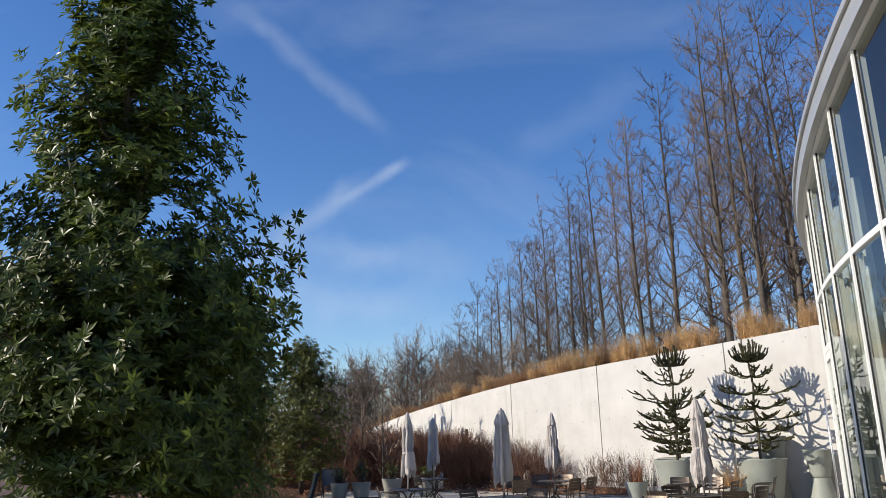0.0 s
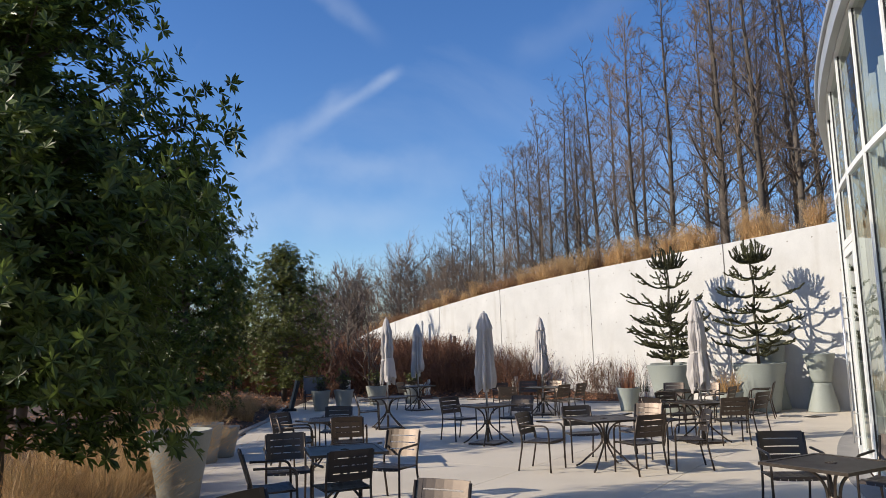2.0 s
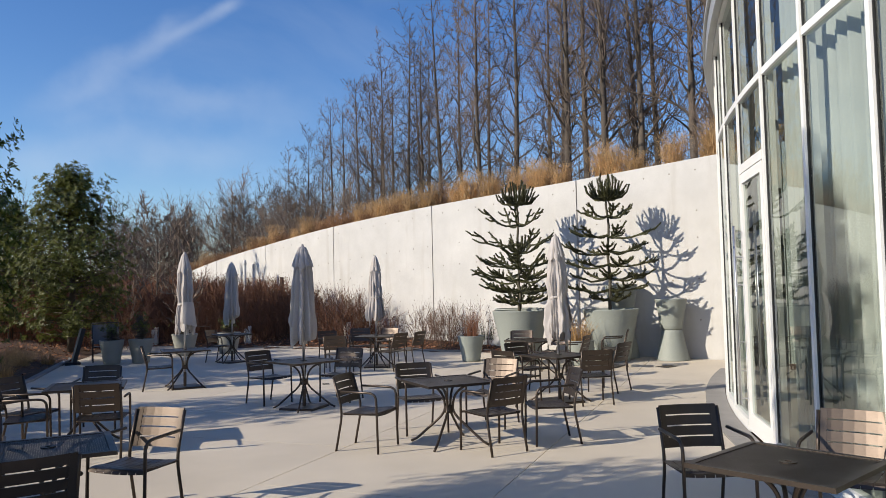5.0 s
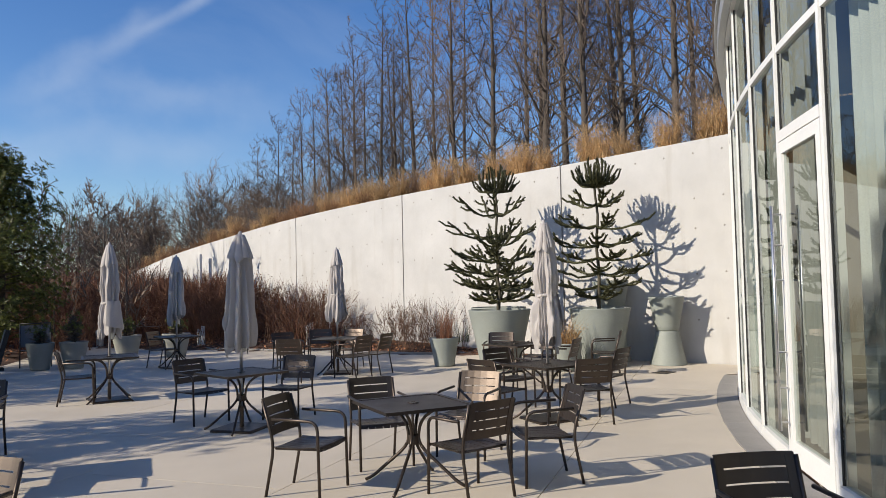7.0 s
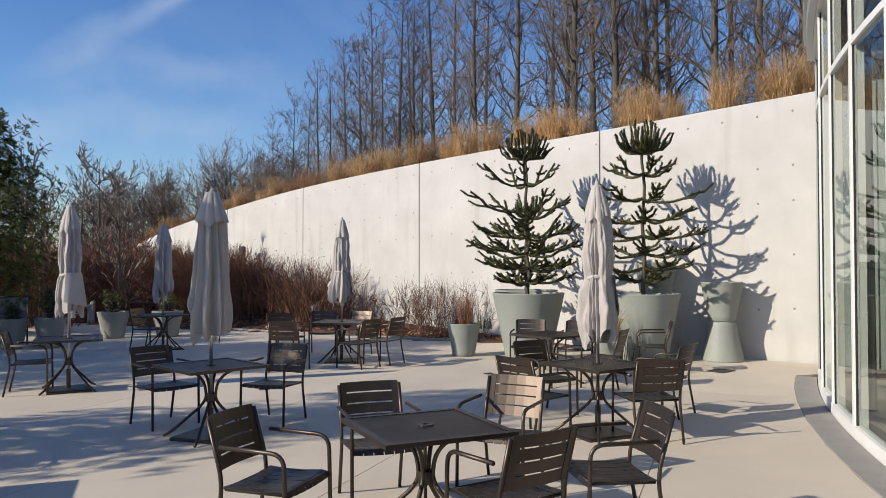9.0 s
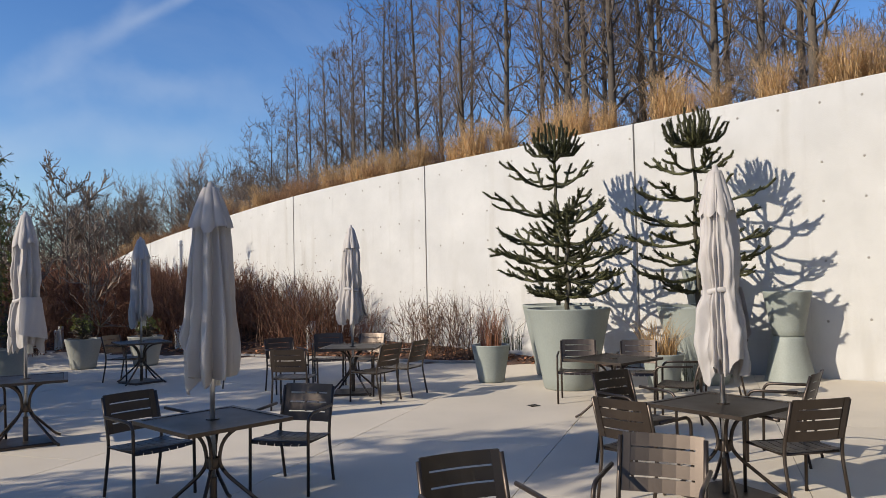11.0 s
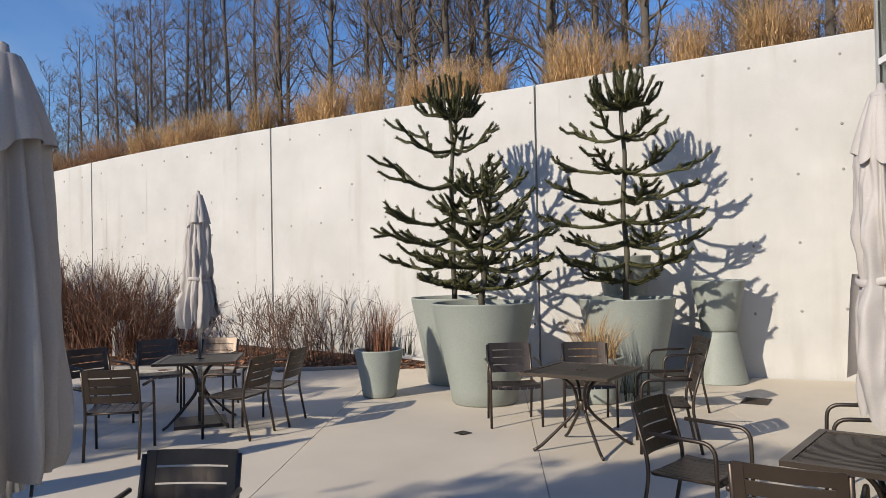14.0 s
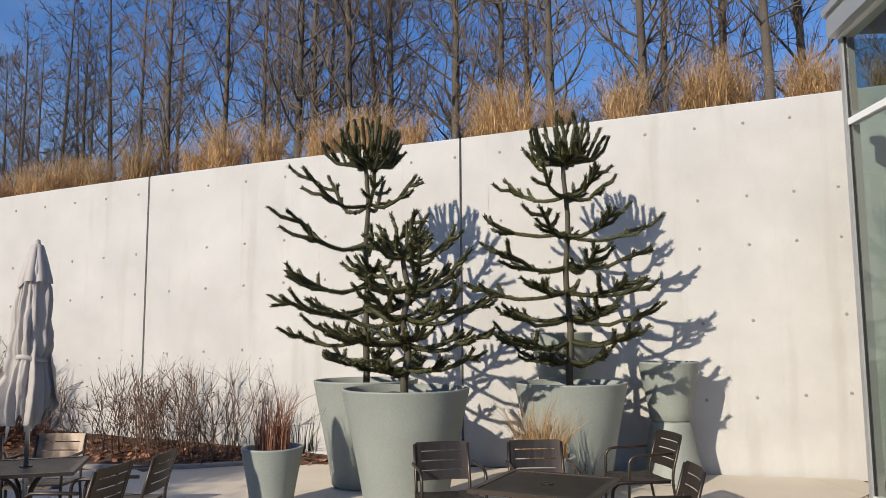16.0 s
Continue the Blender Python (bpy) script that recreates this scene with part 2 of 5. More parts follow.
# ---- mesh helpers ----
class Geo:
    """Vertices and faces of one mesh in the making."""

    def __init__(self):
        self.v, self.f, self.smooth = [], [], False

    def quad(self, a, b, c, d):
        i = len(self.v)
        self.v += [tuple(a), tuple(b), tuple(c), tuple(d)]
        self.f.append((i, i + 1, i + 2, i + 3))

    def tri(self, a, b, c):
        i = len(self.v)
        self.v += [tuple(a), tuple(b), tuple(c)]
        self.f.append((i, i + 1, i + 2))

    def box(self, lo, hi, m=None, chamfer=0.0):
        """A block between two corners, its upright and top edges broken by a chamfer."""
        (x0, y0, z0), (x1, y1, z1) = lo, hi
        c, i = chamfer, len(self.v)
        if c:
            ring = lambda q, z: [(x0 + q + c, y0 + q, z), (x1 - q - c, y0 + q, z), (x1 - q, y0 + q + c, z), (x1 - q, y1 - q - c, z), (x1 - q - c, y1 - q, z), (x0 + q + c, y1 - q, z), (x0 + q, y1 - q - c, z), (x0 + q, y0 + q + c, z)]
            rings = [ring(0, z0), ring(0, z1 - c), ring(c, z1)]
        else:
            rings = [[(x0, y0, z), (x1, y0, z), (x1, y1, z), (x0, y1, z)] for z in (z0, z1)]
        k = len(rings[0])
        for r in rings:
            self.v += [tuple(m @ Vector(p)) if m else p for p in r]
        self.f.append(tuple(i + j for j in reversed(range(k))))
        self.f.append(tuple(i + (len(rings) - 1) * k + j for j in range(k)))
        for r in range(len(rings) - 1):
            for j in range(k):
                a, b = i + r * k + j, i + r * k + (j + 1) % k
                self.f.append((a, b, b + k, a + k))

    def tube(self, pts, radii, sides=6, caps=True):
        """A round bar along points, with a radius for all or for each."""
        pts = [Vector(p) for p in pts]
        if not hasattr(radii, "__len__"):
            radii = [radii] * len(pts)
        i, side = len(self.v), None
        for j, p in enumerate(pts):
            d = pts[min(j + 1, len(pts) - 1)] - pts[max(j - 1, 0)]
            d.normalize()
            if side is None:
                side = d.orthogonal().normalized()
            else:
                side = side - d * side.dot(d)
                side = side.normalized() if side.length > 1e-6 else d.orthogonal().normalized()
            up = d.cross(side)
            for k in range(sides):
                a = 2 * math.pi * k / sides
                q = p + (side * math.cos(a) + up * math.sin(a)) * radii[j]
                self.v.append((q.x, q.y, q.z))
        for j in range(len(pts) - 1):
            for k in range(sides):
                a, b = i + j * sides + k, i + j * sides + (k + 1) % sides
                self.f.append((a, b, b + sides, a + sides))
        if caps:
            self.f.append(tuple(i + k for k in reversed(range(sides))))
            e = i + (len(pts) - 1) * sides
            self.f.append(tuple(e + k for k in range(sides)))

    def turn(self, profile, segs=32, wobble=None):
        """A turned shape: profile is (radius, height) from bottom to top; wobble(angle, j) scales the radius."""
        i = len(self.v)
        for j, (r, z) in enumerate(profile):
            for k in range(segs):
                a = 2 * math.pi * k / segs
                w, dz = wobble(a, j) if wobble else (1, 0)
                self.v.append((r * w * math.cos(a), r * w * math.sin(a), z + dz))
        for j in range(len(profile) - 1):
            for k in range(segs):
                a, b = i + j * segs + k, i + j * segs + (k + 1) % segs
                self.f.append((a, b, b + segs, a + segs))

    def mesh(self, name, material):
        me = bpy.data.meshes.new(name)
        me.from_pydata(self.v, [], self.f)
        me.materials.append(material)
        if self.smooth:
            me.polygons.foreach_set("use_smooth", [True] * len(me.polygons))
        me.update()
        return me


def part(name, geo, material, parent=None, label="", smooth=None):
    if smooth is not None:
        geo.smooth = smooth
    ob = new(name, geo.mesh(name, material))
    if parent is not None:
        ob.parent = parent
    return tagged(ob, label)


def thing(name, label, category, group="", kind=""):
    return tagged(new(name), label, category, group, kind)


def round_path(pts, r=0.06, n=5):
    """Points with their corners rounded off."""
    pts = [Vector(p) for p in pts]
    out = [pts[0]]
    for a, b, c in zip(pts, pts[1:], pts[2:]):
        u, w = (a - b), (c - b)
        k = min(r, u.length / 2, w.length / 2)
        p, q = b + u.normalized() * k, b + w.normalized() * k
        for j in range(n + 1):
            t = j / n
            out.append(p * (1 - t) ** 2 + b * 2 * t * (1 - t) + q * t * t)
    return out + [pts[-1]]


def spread(v, amount, rng):
    return v + Vector((rng.uniform(-1, 1), rng.uniform(-1, 1), rng.uniform(-1, 1))) * amount


# ---- large structure ----
# plan of the retaining wall: x, y and height of its top
WALL_PLAN = [(15.0, 14.6, 5.15), (13.2, 16.8, 4.95), (11.36, 19.06, 4.78), (8.33, 22.78, 4.5), (5.3, 26.9, 4.28), (2.56, 30.6, 3.97), (0.2, 34.7, 3.6), (-2.0, 39.0, 3.2), (-4.0, 43.8, 2.72), (-6.0, 49.0, 2.1), (-9.0, 58.0, 1.0), (-13.0, 70.0, 0.2)]


def along(plan, s):
    """The point of a polyline at its run s, smoothed, with the sideways direction to its right."""
    s = max(0.0, min(len(plan) - 1.001, s))
    i = int(s)
    t = s - i
    p = [Vector(plan[max(0, min(len(plan) - 1, i + k))]) for k in (-1, 0, 1, 2)]
    q = 0.5 * (2 * p[1] + (p[2] - p[0]) * t + (2 * p[0] - 5 * p[1] + 4 * p[2] - p[3]) * t * t + (3 * p[1] - p[0] - 3 * p[2] + p[3]) * t ** 3)
    d = 0.5 * ((p[2] - p[0]) + 2 * (2 * p[0] - 5 * p[1] + 4 * p[2] - p[3]) * t + 3 * (3 * p[1] - p[0] - 3 * p[2] + p[3]) * t * t)
    d = Vector((d.x, d.y, 0)).normalized()
    return q, Vector((d.y, -d.x, 0)), d


def hill_z(s, d):
    q, n, _ = along(WALL_PLAN, s)
    rise = 0.06 * d if d < 14 else 0.84 + 0.05 * (d - 14) if d < 60 else 3.14
    return q.z - 0.12 + rise * min(1, 0.35 + q.z / 5) + 0.12 * noise.noise(Vector((q.x + n.x * d, q.y + n.y * d, 0)) * 0.35)


# ground: one sheet to the horizon, with the planting beds raised a little
def bed_z(x, y):
    """Height of the beds: a low bank that rises from the patio's edge towards the wall."""
    far = (y - 24.7) * 0.80 + (x - 5.6) * 0.62
    z = -0.03
    if far > 0.25:
        z = min(0.55, (far - 0.25) * 0.16) + 0.06 * noise.noise(Vector((x, y, 3)) * 0.6)
    left = -3.9 - 0.04 * (y - 12) - x
    if y < 34 and left > 0.2:
        z = max(z, min(0.35, (left - 0.2) * 0.12) + 0.05 * noise.noise(Vector((x, y, 5)) * 0.6))
    return z


g = Geo()
xs = [-3000, -600, -150, -60] + [-30 + 0.75 * k for k in range(70)] + [26, 40, 80, 200, 700, 3000]
ys = [-3000, -600, -150, -40, -12] + [-6 + 0.75 * k for k in range(86)] + [64, 80, 110, 160, 300, 800, 3000]
for yy in ys:
    for xx in xs:
        g.v.append((xx, yy, bed_z(xx, yy) if -30 <= xx <= 14 and -6 <= yy <= 58 else -0.03))
for j in range(len(ys) - 1):
    for i in range(len(xs) - 1):
        a = j * len(xs) + i
        g.f.append((a, a + 1, a + 1 + len(xs), a + len(xs)))
ground = tagged(part("ground", g, SOIL, smooth=True), "brown planting soil strewn with dead leaves", "ground", kind="structure")

# hillside behind the wall
g = Geo()
steps = [0.22, 0.6, 1.2, 2, 3, 4.5, 6.5, 9, 12, 16, 22, 30, 45, 60, 90, 140]
run = [k * 0.2 for k in range(0, 56)]
for s in run:
    q, n, _ = along(WALL_PLAN, s)
    for d in steps:
        g.v.append((q.x + n.x * d, q.y + n.y * d, hill_z(s, d)))
for j in range(len(run) - 1):
    for i in range(len(steps) - 1):
        a = j * len(steps) + i
        g.f.append((a, a + 1, a + 1 + len(steps), a + len(steps)))
tagged(part("hillside", g, HILL, smooth=True), "grassy hillside above the concrete wall", "hillside", kind="structure")

# retaining wall: cast panels with open joints and tie holes
wall = thing("wall_retaining", "pale curved concrete retaining wall with tie holes", "retaining wall", kind="structure")
JOINTS = [0.35, 1.1, 1.93, 3, 4, 5, 6, 7, 8, 9, 10]
for a, b in zip(JOINTS, JOINTS[1:]):
    g, n_cut = Geo(), 8
    gap = 0.0035
    rows = []
    for k in range(n_cut + 1):
        s = a + gap + (b - a - 2 * gap) * k / n_cut
        q, n, _ = along(WALL_PLAN, s)
        f, bk = q, q + n * 0.32
        rows.append([(f.x, f.y, -0.3), (f.x, f.y, q.z - 0.015), (f.x + n.x * 0.015, f.y + n.y * 0.015, q.z), (bk.x, bk.y, q.z), (bk.x, bk.y, -0.3)])
    for k in range(n_cut + 1):
        g.v += rows[k]
    for k in range(n_cut):
        for j in range(4):
            p = k * 5 + j
            g.f.append((p, p + 5, p + 6, p + 1))
    g.f.append((0, 1, 2, 3, 4))
    e = n_cut * 5
    g.f.append((e + 4, e + 3, e + 2, e + 1, e))
    part("panel", g, WALL, wall)
# fine seams left by the formwork boards
for k in range(1, 30):
    s = 1.93 + k * 1.24 / 5.0
    if s > 7:
        break
    if abs(s - round(s)) < 0.05:
        continue
    q, n, d = along(WALL_PLAN, s)
    g = Geo()
    u, w = q - n * 0.0015, d * 0.004
    g.quad((u.x + w.x, u.y + w.y, 0.0), (u.x - w.x, u.y - w.y, 0.0), (u.x - w.x, u.y - w.y, q.z - 0.03), (u.x + w.x, u.y + w.y, q.z - 0.03))
    part("form_seam", g, SEAM, wall)
g = Geo()
core = []
for k in range(0, 49):
    s = 0.36 + k * 0.2
    if s > 9.98:
        break
    q, n, _ = along(WALL_PLAN, s)
    core.append((q + n * 0.05, q + n * 0.27, q.z - 0.03))
for (f0, b0, z0), (f1, b1, z1) in zip(core, core[1:]):
    g.quad((f0.x, f0.y, -0.3), (f1.x, f1.y, -0.3), (f1.x, f1.y, z1), (f0.x, f0.y, z0))
part("joint_backing", g, HOLE, wall, "dark recessed joint between panels")
# steel edging strip on the wall's back edge
g = Geo()
for k in range(0, 48):
    (q0, n0, _), (q1, n1, _) = along(WALL_PLAN, 0.36 + k * 0.2), along(WALL_PLAN, 0.56 + k * 0.2)
    u0, u1 = q0 + n0 * 0.325, q1 + n1 * 0.325
    v0, v1 = q0 + n0 * 0.335, q1 + n1 * 0.335
    t0, t1 = q0.z + 0.035, q1.z + 0.035
    g.quad((u0.x, u0.y, q0.z - 0.1), (u1.x, u1.y, q1.z - 0.1), (u1.x, u1.y, t1), (u0.x, u0.y, t0))
    g.quad((u0.x, u0.y, t0), (u1.x, u1.y, t1), (v1.x, v1.y, t1), (v0.x, v0.y, t0))
part("edging_strip", g, RUST, wall, "rust brown steel edging")
hole_mesh = None
for k in range(-5, 70):
    run_m = 1.93 + 0.062 + k * (0.64 / 5.0 if k > 0 else 0.215)
    if run_m > 6.0:
        break
    q, n, d = along(WALL_PLAN, run_m)
    for row, below in enumerate((0.27, 1.23, 1.86, 2.82, 3.78)):
        z = q.z - below
        if z < 0.6 or (k * 7 + row * 5) % 11 == 0:
            continue
        if hole_mesh is None:
            h = Geo()
            h.turn([(0.0, 0.003), (0.013, 0.003), (0.018, 0.001), (0.022, -0.004)], 10)
            hole_mesh = h.mesh("tie_hole", HOLE)
        ob = new("tie_hole", hole_mesh)
        ob.parent = wall
        rot = Matrix((d, Vector((0, 0, 1)), -n)).transposed().to_4x4()
        ob.matrix_local = Matrix.Translation((q.x - n.x * 0.004, q.y - n.y * 0.004, z)) @ rot

# facade plan: an arc of glass
FA, FB, SAG = Vector((5.73, 11.27)), Vector((9.87, 18.22)), 0.33
chord = FB - FA
RAD = chord.length ** 2 / (8 * SAG) + SAG / 2
side_in = Vector((chord.y, -chord.x)).normalized()
CEN = (FA + FB) / 2 + side_in * (RAD - SAG)
ANG_A = math.atan2(FA.y - CEN.y, FA.x - CEN.x)


def arc(s, off=0.0):
    """A point of the facade's arc s metres past its first point, moved out by off; with the outward direction."""
    a = ANG_A - s / RAD
    o = Vector((math.cos(a), math.sin(a)))
    return CEN + o * (RAD + off), o


ARC_END = RAD * 2 * math.asin(chord.length / 2 / RAD)
ARC_START = -16.0


def eave_z(s):
    return 5.49 - (0.08 if s > 0 else 0.115) * s


def arc_block(g, s0, s1, o0, o1, z0, z1, n=None, z_add=None):
    """A curved block along the facade between two runs, two offsets and two heights (a number, or a function of the run)."""
    n = n or max(2, int(abs(s1 - s0) / 0.4))
    i = len(g.v)
    for k in range(n + 1):
        s = s0 + (s1 - s0) * k / n
        za = z0(s) if callable(z0) else z0
        zb = z1(s) if callable(z1) else z1
        a, b = arc(s, o0)[0], arc(s, o1)[0]
        g.v += [(a.x, a.y, za), (b.x, b.y, za), (b.x, b.y, zb), (a.x, a.y, zb)]
    for k in range(n):
        for j in range(4):
            p, q = i + k * 4 + j, i + k * 4 + (j + 1) % 4
            g.f.append((p, q, q + 4, p + 4))
    g.f.append((i + 3, i + 2, i + 1, i))
    e = i + n * 4
    g.f.append((e, e + 1, e + 2, e + 3))


facade = thing("wall_glass_facade", "curved glass facade with white painted metal mullions", "glass facade", kind="structure")
MULL = [-15.05 + 1.25 * k for k in range(18)] + [ARC_END - 0.03]
DOOR = (12, 13)
SILL, MID, HEAD = 0.10, 3.92, 3.03
for k, s in enumerate(MULL):
    g, ez = Geo(), eave_z(s)
    arc_block(g, s - 0.03, s + 0.03, -0.10, 0.032, 0.0, ez, 1)
    part("mullion", g, FRAME if k < len(MULL) - 1 else FASCIA, facade)
    g = Geo()
    arc_block(g, s - 0.042, s - 0.031, -0.02, 0.010, 0.10, ez, 1)
    arc_block(g, s + 0.031, s + 0.042, -0.02, 0.010, 0.10, ez, 1)
    part("gasket", g, DARKGAP, facade, "thin black glazing gasket")
for k, (a, b) in enumerate(zip(MULL, MULL[1:])):
    a, b = a + 0.043, b - 0.043
    door = k == DOOR[0]
    g = Geo()
    arc_block(g, a, b, -0.06, 0.026, MID - 0.035, MID + 0.035, 2)
    part("transom", g, FRAME, facade)
    if not door:
        g = Geo()
        arc_block(g, a, b, -0.07, 0.036, 0.0, 0.13, 2)
        part("sill_rail", g, FRAME, facade)
    else:
        g = Geo()
        arc_block(g, a, b, -0.06, 0.036, HEAD, HEAD + 0.10, 2)
        part("door_head", g, FRAME, facade)
    lo = HEAD + 0.10 if door else 0.13
    for z0, z1 in ((lo, MID - 0.036), (MID + 0.036, eave_z)):
        g = Geo()
        p, q = arc(a, 0)[0], arc(b, 0)[0]
        zt = (z1(a), z1(b)) if callable(z1) else (z1, z1)
        g.quad((q.x, q.y, z0), (p.x, p.y, z0), (p.x, p.y, zt[0]), (q.x, q.y, zt[1]))
        ob = part("pane", g, GLASS, facade)
        ob.visible_shadow = False

# glazed door in the facade, closed
door = thing("door_1", "tall closed glazed door with white metal frame", "door", kind="structure")
a, b = MULL[12] + 0.046, MULL[13] - 0.046
g = Geo()
arc_block(g, a, a + 0.10, -0.03, 0.034, 0.03, HEAD - 0.01, 1)
arc_block(g, b - 0.10, b, -0.03, 0.034, 0.03, HEAD - 0.01, 1)
arc_block(g, a + 0.10, b - 0.10, -0.03, 0.034, HEAD - 0.12, HEAD - 0.01, 1)
arc_block(g, a + 0.10, b - 0.10, -0.03, 0.034, 0.03, 0.24, 1)
part("door_frame", g, FRAME, door)
g = Geo()
p, q = arc(a + 0.10, 0.012)[0], arc(b - 0.10, 0.012)[0]
g.quad((q.x, q.y, 0.24), (p.x, p.y, 0.24), (p.x, p.y, HEAD - 0.12), (q.x, q.y, HEAD - 0.12))
ob = part("pane", g, GLASS, door)
ob.visible_shadow = False
for off in (0.13, -0.09):
    g = Geo()
    p, o = arc(b - 0.05, off)
    g.tube([(p.x, p.y, 0.32), (p.x, p.y, 2.42)], 0.016, 10)
    hnd = part("door_handle", g, ALU, door, "long brushed steel pull bar", smooth=True)
    for z in (0.40, 0.72, 1.05, 1.72, 2.05, 2.34):
        g = Geo()
        r = arc(b - 0.05, 0.05 if off > 0 else -0.03)[0]
        g.tube([(r.x, r.y, z), (p.x, p.y, z)], 0.009, 6)
        part("standoff", g, ALU, hnd)

# roof edge, soffit, interior
roof = thing("roof_edge", "grey metal fascia of the curved roof", "roof", kind="structure")
g = Geo()
arc_block(g, ARC_START, ARC_END + 0.02, 0.05, 0.14, lambda s: eave_z(s) + 0.02, lambda s: eave_z(s) + 0.26, 50)
part("fascia", g, FASCIA, roof)
g = Geo()
arc_block(g, ARC_START, ARC_END + 0.04, 0.03, 0.18, lambda s: eave_z(s) + 0.262, lambda s: eave_z(s) + 0.34, 50)
part("gutter_lip", g, FASCIA, roof)
g = Geo()
arc_block(g, ARC_START, ARC_END + 0.01, -0.12, 0.048, lambda s: eave_z(s) + 0.002, lambda s: eave_z(s) + 0.10, 50)
part("head_rail", g, FRAME, roof, "white painted head rail")
g = Geo()
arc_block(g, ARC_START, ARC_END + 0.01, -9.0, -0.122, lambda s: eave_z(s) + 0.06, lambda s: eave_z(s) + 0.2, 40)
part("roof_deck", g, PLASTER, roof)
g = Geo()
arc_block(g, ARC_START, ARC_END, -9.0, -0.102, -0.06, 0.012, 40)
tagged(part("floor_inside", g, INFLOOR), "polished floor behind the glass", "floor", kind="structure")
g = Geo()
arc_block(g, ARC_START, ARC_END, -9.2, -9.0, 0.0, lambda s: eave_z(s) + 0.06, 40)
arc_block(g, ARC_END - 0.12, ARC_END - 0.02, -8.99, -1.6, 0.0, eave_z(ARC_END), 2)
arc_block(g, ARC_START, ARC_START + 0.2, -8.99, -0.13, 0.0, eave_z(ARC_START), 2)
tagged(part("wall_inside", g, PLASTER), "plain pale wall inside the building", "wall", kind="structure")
g = Geo()
p0, p1 = arc(ARC_END, -0.02)[0], arc(ARC_END - 0.1, -1.6)[0]
g.quad((p1.x, p1.y, 0.13), (p0.x, p0.y, 0.13), (p0.x, p0.y, eave_z(ARC_END)), (p1.x, p1.y, eave_z(ARC_END)))
ob = tagged(part("window_1", g, GLASS), "narrow glass return pane at the facade's end", "window", kind="structure")
ob.visible_shadow = False


def curtain(s0, s1, seed, back=0.42):
    """A sheer curtain gathered in soft pleats behind the glass."""
    rng, g = random.Random(seed), Geo()
    n = int((s1 - s0) / 0.022)
    ph = rng.uniform(0, 6)
    for z in (0.03, 1.6, 3.2, 4.9):
        for k in range(n + 1):
            s = s0 + (s1 - s0) * k / n
            o = -back + 0.045 * math.sin(k * 0.95 + ph) + 0.02 * math.sin(k * 0.37 + ph * 2) + 0.006 * z * math.sin(k * 0.21)
            p = arc(s, o)[0]
            g.v.append((p.x, p.y, z))
    for r in range(3):
        for k in range(n):
            a = r * (n + 1) + k
            g.f.append((a, a + 1, a + n + 2, a + n + 1))
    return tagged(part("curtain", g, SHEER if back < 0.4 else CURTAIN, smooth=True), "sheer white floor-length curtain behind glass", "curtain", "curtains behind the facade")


# the curtain hung closest to the glass takes the paler tone
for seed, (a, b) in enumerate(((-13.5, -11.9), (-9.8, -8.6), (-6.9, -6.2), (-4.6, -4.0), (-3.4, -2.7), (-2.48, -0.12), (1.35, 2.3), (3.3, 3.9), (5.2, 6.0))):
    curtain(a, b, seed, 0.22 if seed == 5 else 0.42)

# strip of kerb stones at the foot of the facade
strip = thing("kerb_facade", "grey concrete kerb strip at the foot of the glass", "kerb", kind="structure")
s = ARC_START
while s < ARC_END - 0.3:
    g = Geo()
    arc_block(g, s + 0.004, min(s + 2.396, ARC_END - 0.1), 0.045, 0.34, -0.05, 0.014, 6)
    part("kerb_stone", g, KERB, strip)
    s += 2.4


